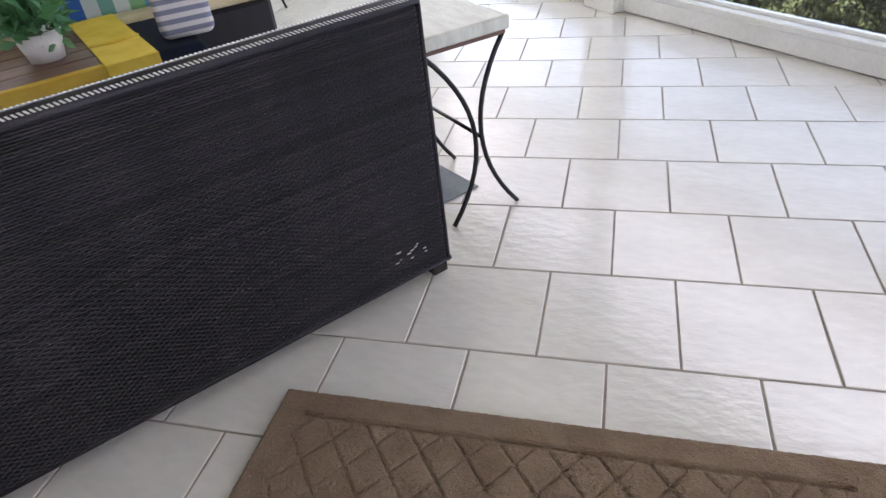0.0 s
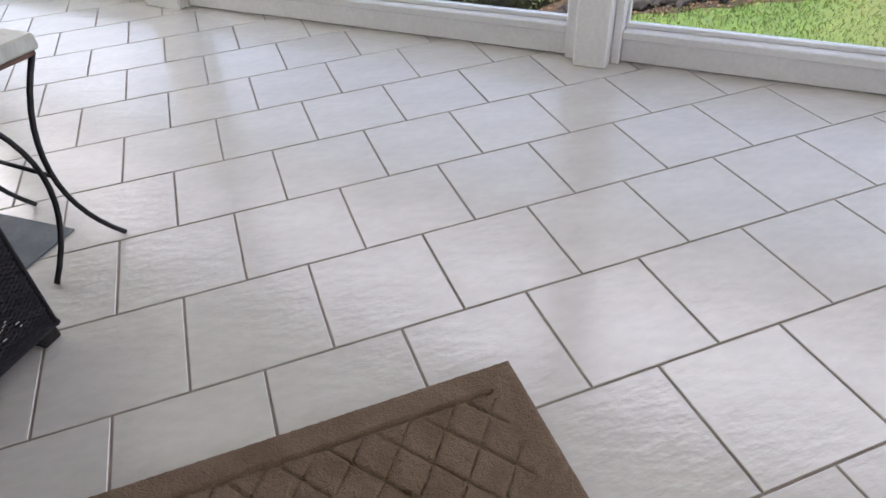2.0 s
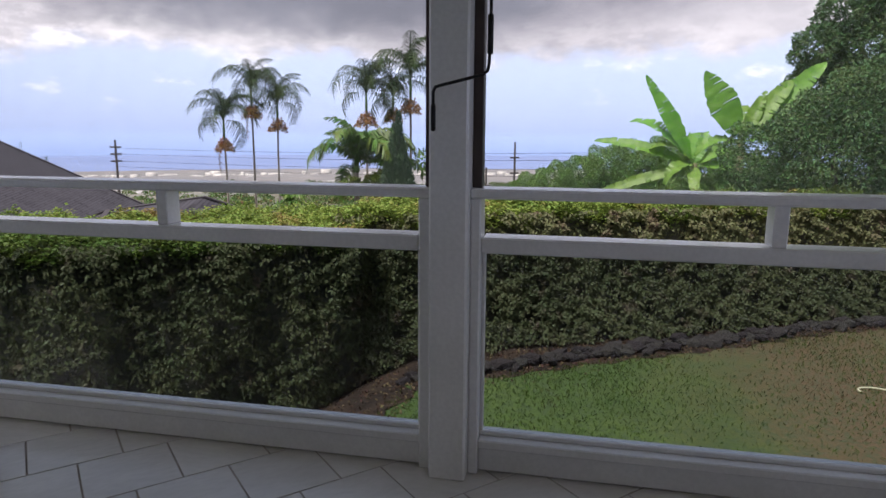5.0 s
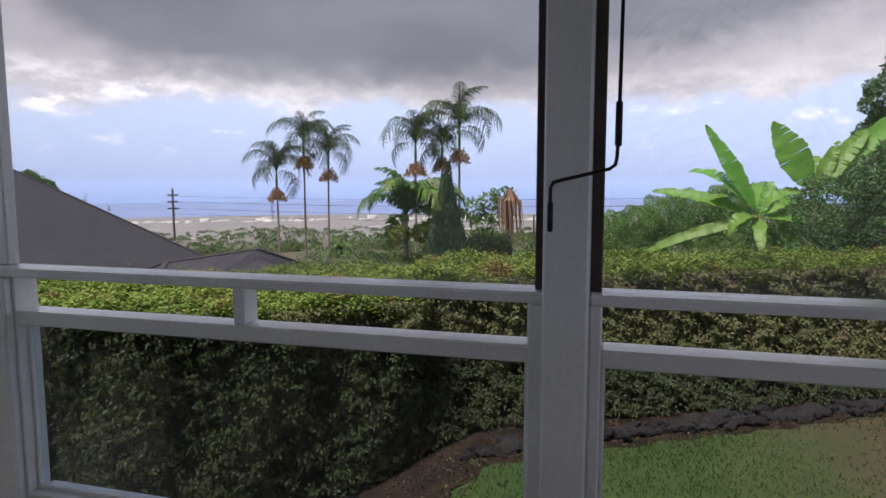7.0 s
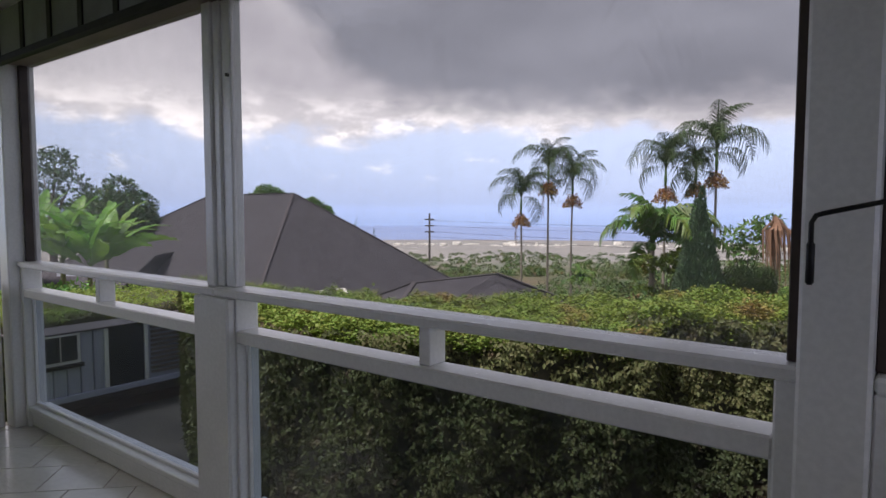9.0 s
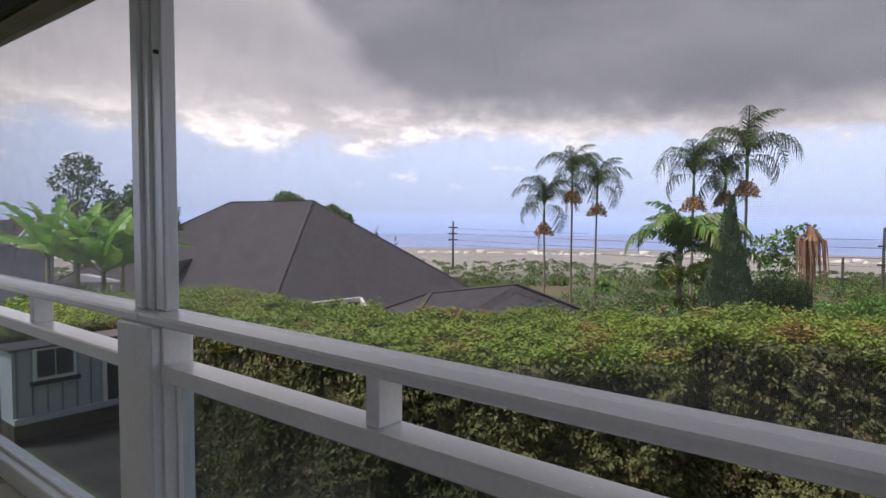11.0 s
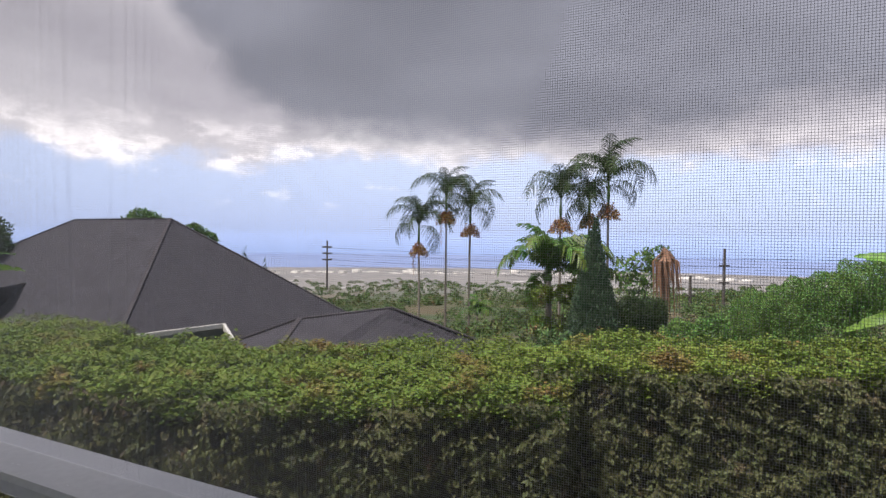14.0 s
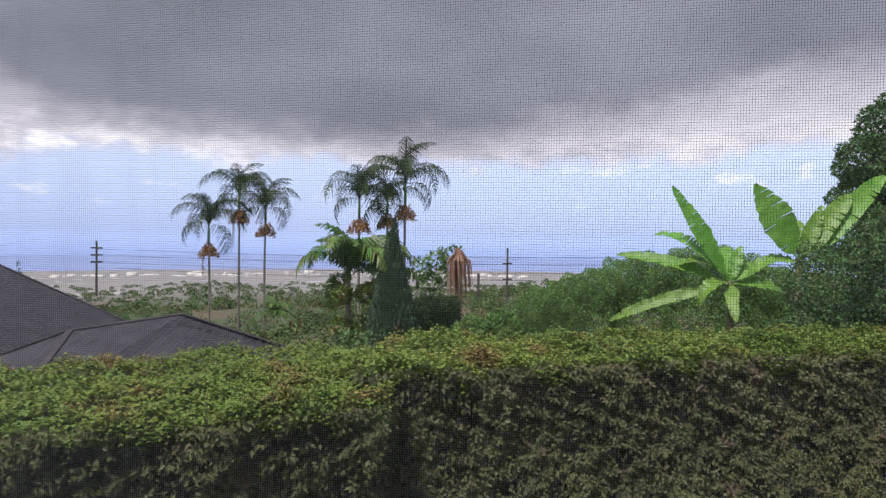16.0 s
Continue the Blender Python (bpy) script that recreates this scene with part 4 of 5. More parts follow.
def cypress(base, h, seed, width=1.18, n=46000):
    """A column of upright feathery plumes that end in several spires."""
    t = thing("cypress_tree", pose(*base), "tall grey-green column cypress with feathery spires", "tree")
    r = np.random.RandomState(seed)
    part("trunk", tube([(0, 0, -.2), (0, 0, h * .8)], [.12, .03], 7), M["bark"], t)
    k = 64
    q = (np.arange(k) + .5) / k
    ang = np.arange(k) * 2.4
    off = width * .86 * np.sqrt(q)
    px, py = off * np.cos(ang), off * np.sin(ang)
    tip = h * (1 - .60 * (off / width) ** 1.0 + r.uniform(-.07, .05, k))
    tip[0] = h
    low = np.maximum(0, tip - h * r.uniform(.45, .75, k))
    low[off > width * .6] = 0
    c = r.choice(k, n, p=(tip - low) / (tip - low).sum())
    u = r.rand(n) ** .9
    a = r.rand(n) * 2 * PI
    rad = width * .24 * (1 - u) ** .55 * (.35 + .65 * np.minimum(1, u * 5 + .4)) * (1 - .25 * r.rand(n) ** 2)
    lean = 1 - .45 * u
    pos = np.c_[px[c] * lean + rad * np.cos(a), py[c] * lean + rad * np.sin(a), low[c] + u * (tip[c] - low[c])]
    leaves("foliage", pos, np.c_[np.cos(a), np.sin(a), np.full(n, 1.9)], .15, .042, M["cypress"], t, seed, 1.6)


cypress((-6.95, 25.9, gz(-6.95, 25.9) - .1), 2.25 - gz(-6.95, 25.9), 61)


# palms
def frond_mesh(name, length, droop, seed, width=.5, pairs=34, lift=.9, sag=.34, lw=.036, m="palm"):
    """A feather frond in the local xz plane: arched rachis and hanging leaflets."""
    r = np.random.RandomState(seed)
    rach = []
    for i in range(pairs + 1):
        s = i / pairs
        a = lift - droop * s ** 1.25
        rach.append(a)
    p = np.zeros((pairs + 1, 3))
    for i in range(pairs):
        p[i + 1] = p[i] + length / pairs * np.array([math.cos(rach[i]), 0, math.sin(rach[i])])
    v, f = [], []
    for i in range(pairs):
        w = .032 * (1 - i / pairs) + .008
        b = len(v)
        v += [tuple(p[i] + (0, -w, 0)), tuple(p[i] + (0, w, 0)), tuple(p[i + 1] + (0, w, 0)), tuple(p[i + 1] + (0, -w, 0))]
        f.append((b, b + 1, b + 2, b + 3))
    for i in range(4, pairs):
        s = i / pairs
        ll = width * (math.sin(PI * min(1, .12 + s * .95)) ** .7) * (.8 + .35 * r.rand())
        t = np.array([math.cos(rach[i]), 0, math.sin(rach[i])])
        for sd in (-1, 1):
            d = t * (.45 + .3 * r.rand()) + np.array([0, sd * .9, 0]) + np.array([0, 0, .25 + .14 * r.normal()])
            d /= np.linalg.norm(d)
            q0, q1 = p[i], p[i] + d * ll * .5
            q2 = q1 + (d + np.array([0, 0, -sag * 1.6])) * ll * .45
            w = np.array([t[0], 0, t[2]]) * lw
            b = len(v)
            v += [tuple(q0 - w), tuple(q0 + w), tuple(q1 + w), tuple(q1 - w), tuple(q2 + w * .3), tuple(q2 - w * .3)]
            f += [(b, b + 1, b + 2, b + 3), (b + 3, b + 2, b + 4, b + 5)]
    me = bpy.data.meshes.new(name)
    me.from_pydata(v, [], f)
    me.materials.append(M[m])
    return me


FRONDS = [frond_mesh("frond", 3.1, 3.1, 1, .62, 38, 1.05, 1.3, .019), frond_mesh("frond", 3.0, 2.9, 2, .60, 38, 1.15, 1.2, .019), frond_mesh("frond", 2.6, 2.2, 3, .55, 34, 1.2, 1.0, .019), frond_mesh("frond", 2.6, 3.1, 4, .60, 34, .75, 1.4, .019)]
DRY_FROND = frond_mesh("dry_frond", 2.4, .5, 5, .35, 22, .1, .6, .02, "deadleaf")
BROAD = [frond_mesh("frond", 2.7, 3.2, 7, .52, 36, 1.2, .9, .036, "broadpalm"), frond_mesh("frond", 2.2, 2.2, 8, .50, 32, 1.3, .8, .036, "broadpalm"), frond_mesh("frond", 2.6, 2.8, 9, .52, 36, .95, 1.0, .036, "broadpalm")]


def palm(base, top, seed, scale=1.0, fruit=True, count=14, skirt=True, label="slender palm with drooping feather fronds and orange fruit", lean=.0, shaft=.7, broad=False, dry=None):
    h = top - base[2]
    t = thing("palm_tree", pose(*base), label, "palm", "palms beyond the hedge")
    r = np.random.RandomState(seed)
    tr = (.085 if broad else .058) * scale
    pts = [(lean * math.sin(PI * s) * .5, 0, -.3 + (h - shaft + .3) * s) for s in np.linspace(0, 1, 7)]
    part("trunk", tube(pts, list(np.linspace(tr * 1.25, tr * .8, 7)), 8), M["trunk"], t, smooth_=True)
    part("crownshaft", tube([(0, 0, h - shaft - .02), (0, 0, h - shaft * .6), (0, 0, h)], [tr * .85, tr * 1.25, tr * .5], 8), M["bush"], t, "green crownshaft", True)
    for k in range(count):
        yaw = k * 137.5 + r.uniform(-14, 14)
        ring = k / count
        me = FRONDS[2] if ring < .25 else FRONDS[1] if ring < .5 else FRONDS[0] if ring < .85 or not skirt else FRONDS[3]
        if broad:
            me = BROAD[k % 3]
        o = new("frond", me)
        o.parent = t
        pitch = -26 if ring < .3 else -12 if ring < .6 else 2 if ring < .85 else 26
        s = scale * r.uniform(.82, 1.1)
        o.matrix_basis = pose(0, 0, h - .06 - .12 * ring, 0, pitch + r.uniform(-13, 13), yaw) @ Matrix.Scale(s, 4)
    if fruit:
        rr = np.random.RandomState(seed + 5)
        n = 620
        d = unit(rr.normal(size=(n, 3))) * (rr.rand(n, 1) ** .4)
        pos = np.c_[d[:, 0] * .52 * scale, d[:, 1] * .52 * scale, h - shaft - .16 + d[:, 2] * .26 * scale - .5 * np.hypot(d[:, 0], d[:, 1]) ** 2]
        leaves("fruit", pos, d, .12, .08, M["fruit"], t, seed + 6, .4, .5, "hanging cluster of orange fruit")["kind"] = "stuff"
    if dry is not None:
        o = new("dry_frond", DRY_FROND)
        o.parent = t
        o.matrix_basis = pose(0, 0, h - shaft * .6, 0, 78, dry) @ Matrix.Scale(scale, 4)
        o["label"] = "dead brown hanging frond"
    return t


palm((-19.55, 33.7, gz(-19.55, 33.7)), 2.15, 71, 1.1, lean=.1, dry=195, shaft=1.2)
palm((-18.15, 34.5, gz(-18.15, 34.5)), 3.85, 72, 1.12, dry=190, shaft=1.0)
palm((-16.85, 35.1, gz(-16.85, 35.1)), 3.15, 73, 1.12, lean=-.1, shaft=1.05)
palm((-10.1, 31.3, gz(-10.1, 31.3)), 3.45, 74, 1.08, shaft=1.1)
palm((-8.85, 31.9, gz(-8.85, 31.9)), 3.3, 75, .9)
palm((-7.95, 32.0, gz(-7.95, 32.0)), 4.3, 76, 1.15, shaft=1.3)
palm((-9.25, 27.2, gz(-9.25, 27.2)), -.1, 77, 1.55, False, 15, False, "short palm with bright broad fronds", shaft=.3, broad=True)
palm((-8.1, 27.9, gz(-8.1, 27.9)), -.15, 79, 1.0, False, 12, False, "short palm with bright broad fronds", shaft=.3, broad=True)
palm((-14.6, 31.4, gz(-14.6, 31.4)), -2.5, 78, .62, False, 14, False, "low bushy palm in the brush", shaft=.2, broad=True)
bush("yellow_green_shrub", (-8.5, 26.6, gz(-8.5, 26.6)), [(-.8, 0, 1.9, .42, .8), (.2, 0, 2.0, .45, .8), (.8, 0, 2.2, .5, .8), (.3, .2, .5, .5, .8), (-.9, .2, .5, .5, .7), (1.0, .2, 1.2, .5, 1)], "hedgetop", "yellow-green shrub beside the cypress", 5000, .15, 58)

# withered plant hanging in brown strips
dead = thing("withered_palm", pose(-4.55, 27.6, gz(-4.55, 27.6)), "withered plant with hanging brown fronds", "palm")
dh = 1.15 - gz(-4.55, 27.6)
part("trunk", tube([(0, 0, -.2), (.05, 0, dh * .6), (-.1, 0, dh)], [.09, .07, .03], 7), M["bark"], dead)
rr = np.random.RandomState(81)
for k in range(44):
    a = rr.rand() * 2 * PI
    s = .08 + .42 * rr.rand()
    L = 1.2 + 2.0 * rr.rand()
    b = tube([(-.1, 0, dh - .1 * rr.rand()), (s * math.cos(a) * .35, s * math.sin(a) * .35, dh - .2 - .3 * rr.rand()), (s * math.cos(a), s * math.sin(a), dh - .6), (s * math.cos(a) * 1.1 + .1, s * math.sin(a), dh - L)], [.01, .025 + .02 * rr.rand(), .03 + .03 * rr.rand(), .008], 4)
    part("dry_frond", b, M["deadleaf"], dead)


# banana plants
def banana_leaf(length, width, droop, seed, lift):
    """A leaf with a midrib, pointed tip and edges slit by the wind."""
    r = np.random.RandomState(seed)
    n = 26
    b = bmesh.new()
    low, high = [], []
    p = np.zeros(3)
    for i in range(n + 1):
        s = i / n
        g = max(0.0, (s - .12) / .88)
        w = width * .5 * 1.62 * (g ** .45) * max(0.0, 1 - g) ** .62 * (1 + .08 * math.sin(9 * s + seed))
        a = lift - droop * s ** 1.4
        t, up = np.array([math.cos(a), 0, math.sin(a)]), np.array([-math.sin(a), 0, math.cos(a)])
        slit = {-1: r.rand() < .2, 1: r.rand() < .2}
        ra, rb = [], []
        for q in (-1, -.5, 0, .5, 1):
            ww = w * (1 - .10 * r.rand()) if abs(q) == 1 else w
            c = p + np.array([0, q * max(ww, .018), 0]) + up * (abs(q) * .22 * w + .014 * r.normal() * abs(q))
            va = b.verts.new(c)
            vb = va
            if q and slit[1 if q > 0 else -1] and 4 < i < n - 1:
                va.co = Vector(c - t * .010 * abs(q) - up * .03 * abs(q))
                vb = b.verts.new(c + t * .010 * abs(q))
            ra.append(va)
            rb.append(vb)
        low.append(ra)
        high.append(rb)
        p = p + t * length / n
    for i in range(n):
        for k in range(4):
            b.faces.new((high[i][k], low[i + 1][k], low[i + 1][k + 1], high[i][k + 1]))
    return b


def banana(base, h, leaves_, label, seed, stems=1):
    t = thing("banana_plant", pose(*base), label, "banana plant", "banana plants")
    part("stem", tube([(0, 0, -.2), (.03, 0, h * .5), (0, 0, h)], [.12, .09, .06], 9), M["bananastem"], t, smooth_=True)
    for k, (yaw, lift, length, width, droop, *roll) in enumerate(leaves_):
        o = part("leaf", banana_leaf(length, width, droop, seed + k, lift), M["banana"], t, smooth_=True)
        a = lift * 180 / PI
        o.matrix_basis = pose(0, 0, h - .08, 0, 0, yaw) @ pose(0, 0, 0, 0, -a, 0) @ pose(0, 0, 0, roll[0] if roll else 0, 0, 0) @ pose(0, 0, 0, 0, a, 0)
    return t


banana((3.42, 16.6, gz(3.42, 16.6)), .62 - gz(3.42, 16.6), [(190, 1.05, 2.6, .58, .12, -72), (188, 1.0, 2.2, .62, 1.35, -50), (186, .42, 2.65, .44, .75, -55), (184, -.22, 2.9, .40, .62, -55), (30, 1.25, 1.0, .4, .5, 40), (10, .75, 1.3, .5, 1.5, 40), (4, .1, 1.5, .4, 1.0, 45),
        (225, .3, 1.2, .5, 2.0, -15), (260, -.3, 1.3, .4, .9, 10), (85, 1.1, 1.5, .5, 1.2, 0), (200, .95, 1.5, .55, 1.9, -30)],
       "banana plant with broad bright green leaves", 91)
banana((3.6, 12.9, gz(3.6, 12.9)), 1.25 - gz(3.6, 12.9), [(190, 1.06, 1.55, .80, .1, -80), (12, 1.2, 1.15, .34, .5, 60), (12, .82, 2.3, .58, .35, 60), (8, 1.0, 1.6, .5, .5, 55), (200, .3, 1.0, .4, 1.8, -30), (330, .3, 1.3, .45, 1.6, 35), (80, 1.2, 1.2, .4, 1.2, 0)],
       "banana plant with tall upright leaves", 97)

# ---- neighbouring house ----
house = thing("neighbour_house", pose(0, 0, 0), "low house with a dark hipped shingle roof", "house")


def slab(points, thick, m, name, parent, label=""):
    b = bmesh.new()
    top = [b.verts.new(p) for p in points]
    f = b.faces.new(top)
    f.normal_update()
    e = bmesh.ops.extrude_face_region(b, geom=[f])
    bmesh.ops.translate(b, vec=(0, 0, -thick), verts=[q for q in e["geom"] if isinstance(q, bmesh.types.BMVert)])
    bmesh.ops.recalc_face_normals(b, faces=b.faces[:])
    return part(name, b, m, parent, label)


def shingle_mat():
    m = bpy.data.materials.new("shingle_courses")
    m.use_nodes = True
    t = m.node_tree
    p = t.nodes["Principled BSDF"]
    tc = t.nodes.new("ShaderNodeTexCoord")
    br = t.nodes.new("ShaderNodeTexBrick")
    br.inputs["Scale"].default_value = 1.0
    br.inputs["Brick Width"].default_value, br.inputs["Row Height"].default_value, br.inputs["Mortar Size"].default_value = .34, .10, .012
    br.inputs["Color1"].default_value, br.inputs["Color2"].default_value, br.inputs["Mortar"].default_value = (.057, .054, .064, 1), (.044, .042, .050, 1), (.026, .025, .029, 1)
    mp = t.nodes.new("ShaderNodeMapping")
    mp.inputs["Rotation"].default_value = (radians(65), 0, radians(55))
    t.links.new(tc.outputs["Object"], mp.inputs[0])
    t.links.new(mp.outputs[0], br.inputs[0])
    n = t.nodes.new("ShaderNodeTexNoise")
    n.inputs["Scale"].default_value, n.inputs["Detail"].default_value = 2.2, 6
    t.links.new(tc.outputs["Object"], n.inputs["Vector"])
    c = mixc(t, val(t, "MULTIPLY", smooth(t, n.outputs["Fac"], .35, .7), .6), br.outputs[0], (.063, .060, .070))
    t.links.new(c, p.inputs["Base Color"])
    p.inputs["Roughness"].default_value = .95
    p.inputs["Specular IOR Level"].default_value = .2
    bn = t.nodes.new("ShaderNodeBump")
    bn.inputs["Strength"].default_value, bn.inputs["Distance"].default_value = .5, .02
    t.links.new(br.outputs[1], bn.inputs["Height"])
    t.links.new(bn.outputs[0], p.inputs["Normal"])
    return m


SHM = shingle_mat()
# hipped roof: ridge ends, eave corners, and the lower eaves past them
RA, RB = (-29.41, 19.05, 2.02), (-21.95, 18.3, 2.02)
E1, EL, ER = (-16.7, 12.4, -1.45), (-21.05, 12.84, -1.45), (-16.3, 15.83, -1.45)
EL2, ER2, E2, E3, E4 = (-21.2, 11.25, -2.51), (-14.6, 15.65, -2.51), (-13.91, 22.1, -2.51), (-35.0, 25.0, -1.45), (-37.7, 13.0, -2.51)


def beam(a, b, w, h, m, name, parent, label=""):
    a, b = Vector(a), Vector(b)
    d = b - a
    bm_ = box(0, d.length, -w / 2, w / 2, -h / 2, h / 2, .01)
    o = part(name, bm_, M[m], parent, label)
    o.matrix_basis = Matrix.Translation(a) @ d.to_track_quat("X", "Z").to_matrix().to_4x4()
    return o


slab([E1, RB, RA, EL], .12, SHM, "roof", house, "dark asphalt shingle roof slope")
slab([EL, RA, E4, EL2], .12, SHM, "roof", house)
slab([E1, ER, RB], .12, SHM, "roof", house)
slab([ER, ER2, E2, RB], .12, SHM, "roof", house)
slab([E2, E3, RA, RB], .12, SHM, "roof", house)
slab([E3, E4, RA], .12, SHM, "roof", house)
for a, b in ((RA, RB), (RB, E1), (RB, E2), (RA, E4)):
    beam((a[0], a[1], a[2] + .02), (b[0], b[1], b[2] + .02), .13, .03, "shingle", "ridge_cap", house)
# pale fascia boards along the nearer eaves
for a, b in ((E1, EL), (E1, ER)):
    beam((a[0], a[1], a[2] - .06), (b[0], b[1], b[2] - .06), .10, .15, "fascia", "fascia", house, "pale fascia board")
beam((EL[0], EL[1], EL[2] - .06), (-21.5, 12.0, -1.95), .10, .15, "fascia", "fascia", house)
beam((ER[0], ER[1], ER[2] - .06), (-15.45, 15.5, -1.98), .10, .18, "fascia", "fascia", house)
part("wall", box(-34.0, -17.3, 13.4, 21.0, -5.0, -1.62, .0), M["siding"], house)
# lower cross wing whose ridge dies into the main slope
W0, W1 = (-25.6, 14.8, -0.48), (-24.17, 13.17, -0.48)
slab([W0, W1, (-23.14, 10.86, -1.9), (-24.57, 12.49, -1.9)], .10, SHM, "roof", house)
# lower hipped roof in front
house2 = thing("neighbour_garage", pose(0, 0, 0), "low outbuilding with a dark shingle hip roof", "outbuilding")
P1, P2 = (-9.4, 15.1, -.42), (-11.25, 13.7, -.68)
slab([P2, P1, (-7.3, 16.4, -1.35), (-7.2, 12.0, -1.75), (-9.8, 10.4, -1.75)], .1, SHM, "roof", house2, "dark shingle roof slope")
slab([P2, (-9.8, 10.4, -1.75), (-13.9, 12.6, -1.75)], .1, SHM, "roof", house2)
slab([P1, P2, (-13.9, 12.6, -1.75), (-12.5, 18.0, -1.75), (-7.3, 16.4, -1.35)], .1, SHM, "roof", house2)
part("wall", box(-12.6, -8.6, 11.9, 15.6, -4.5, -1.62, 0), M["siding"], house2)
beam(P1, P2, .14, .05, "shingle", "ridge_cap", house2)
for a, b in (((-9.4, 15.1, -.40), (-7.3, 16.4, -1.33)), ((-11.25, 13.7, -.66), (-13.9, 12.6, -1.73)), ((-11.25, 13.7, -.66), (-9.8, 10.4, -1.73))):
    beam(a, b, .14, .05, "shingle", "hip_cap", house2)

# low grey outbuilding with battens, window and louvres
shed = thing("grey_outbuilding", pose(-9.9, 3.55, -1.35), "low lilac-grey board and batten outbuilding", "outbuilding")
part("wall", box(-.5, 0, -.1, 3.6, 0, .93, .0), M["siding"], shed)
part("roof", box(-.55, .05, -.15, 3.7, .931, .96, .01), M["shingle"], shed)
part("base_board", box(-.5, .05, -.1, 3.6, -.09, -.001, .004), M["siding"], shed, "pale ledge at the wall foot")
part("foundation", box(-.5, .02, -.1, 3.6, -.6, -.091, .0), M["rock"], shed, "dark foundation wall")
for k in range(18):
    if k not in (1, 2, 3, 6, 7, 8) and k < 10:
        part("batten", box(.001, .018, -.06 + .19 * k, -.044 + .19 * k, .0, .929, .002), M["batten"], shed)
    elif k < 4:
        part("batten", box(.001, .018, -.06 + .19 * k, -.044 + .19 * k, .0, .43, .002), M["batten"], shed)
win = part("window_frame", box(.0185, .05, .14, .70, .48, .928, .006), M["fascia"], shed)
part("pane", box(.0505, .056, .19, .41, .53, .90, 0), M["darkglass"], win)
part("pane", box(.0505, .056, .43, .65, .53, .90, 0), M["darkglass"], win)
part("window_sill", box(.0185, .075, .10, .74, .42, .479, .005), M["blackmetal"], win)
door = part("door", box(.001, .02, 1.13, 1.68, .0, .925, .004), M["darkglass"], shed, "dark doorway")
part("door_frame", box(.0005, .03, 1.69, 1.75, .0, .927, .004), M["fascia"], door)
part("door_frame", box(.0005, .03, 1.06, 1.12, .0, .927, .004), M["fascia"], door)
for k in range(11):
    part("louvre", box(.005, .05, 1.80, 3.4, .08 + .074 * k, .12 + .074 * k, .004, 1), M["bark"], shed)
hedge("hedge", [(-10.6, 8.6), (-10.6, 3.3)], [(-13.6, 8.8), (-13.6, 3.0)], -.24, "leafy green hedge behind the grey outbuilding", 33, dens=260)

# far house and trees on the uphill side
rz = -gz(-26.9, 20.6)
RIDGE_TREE = [(0, 0, rz + 2.1, .5, .8), (.35, .3, rz + 2.0, .4, .8), (-.4, -.3, rz + 1.7, .5, .8), (1.4, 1.8, rz + 1.5, .45, .8), (1.8, 2.2, rz + 1.1, .5, .8)]
tree("gum_tree", (-37.4, 14.6, gz(-37.4, 14.6)), 6.0, .2, [(-.8, 0, 7.0, .9, .6), (.7, 0, 7.6, 1.0, .6), (1.6, .4, 6.6, .8, .6), (-1.6, .4, 6.0, .8, .6), (.2, -.3, 5.4, .8, .6), (.1, .2, 8.1, .7, .6)], "cypress", "open grey-green gum tree", 1500, .22, 101)
tree("round_tree", (-32.6, 15.4, gz(-32.6, 15.4)), 4.2, .2, lumps_of(9, 12, 1.7, 1.5, 1.3, 5.0, .7, 1.1), "tree", "round dark green tree behind the roof", 9000, .2, 103)
for bx, by, bh, turn, sd in ((-19.2, 8.5, 3.1, 0, 111), (-20.8, 7.6, 3.5, 20, 121), (-20.0, 8.1, 3.3, 9, 124), (-20.3, 9.5, 3.0, 31, 126)):
    banana((bx, by, gz(bx, by)), bh, [(k * 45 + turn, .65 + .33 * (k % 3), 2.35, .55, .9 + .3 * (k % 2), 45 * (k % 3 - 1)) for k in range(12)], "clump of banana plants by the roof", sd)
bush("roof_side_bush", (-18.0, 7.7, gz(-18.0, 7.7)), lumps_of(31, 9, 3.0, 1.6, .6, 1.9, .6, .9), "bush", "leafy shrubs below the banana plants", 8000, .16, 125)
tree("round_tree", (-26.9, 20.6, gz(-26.9, 20.6)), 4.4, .15, RIDGE_TREE, "bush", "bright green tree top behind the roof ridge", 5000, .16, 127)
cypress((-32.4, 32.5, gz(-32.4, 32.5)), .6 - gz(-32.4, 32.5), 62, .9, 9000)
cypress((-31.3, 33.2, gz(-31.3, 33.2)), -.2 - gz(-31.3, 33.2), 63, .9, 9000)
tz = gz(-39.5, 7.6)
tree("round_tree", (-39.5, 7.6, tz), 3.2 - tz, .22, [(0, 0, 2.3 - tz, 1.3, .8), (.6, 1.3, 2.6 - tz, 1.1, .8), (-.4, -1.3, 2.4 - tz, 1.2, .8), (.2, .5, 3.2 - tz, .8, .8), (0, -2.4, 1.6 - tz, 1.2, .8), (.3, 2.4, 1.5 - tz, 1.0, .8)], "tree", "dark rounded tree behind the gabled house", 9000, .2, 105)
far_house = thing("far_gable_house", pose(-33, 11.3, gz(-33, 11.3)), "far grey-roofed house with white gable trim", "house")
fz = -gz(-33, 11.3)
part("wall", box(-4, -.3, -6.0, .8, 0, fz + .1, 0), M["siding"], far_house)
part("gable_wall", box(-.299, -.1, -.75, .75, fz - .6, fz + .35, 0), M["siding"], far_house)
slab([(.3, -1.05, fz + .02), (.3, 0, fz + 1.22), (-3.3, 0, fz + 1.22), (-3.3, -1.05, fz + .02)], .1, SHM, "roof", far_house)
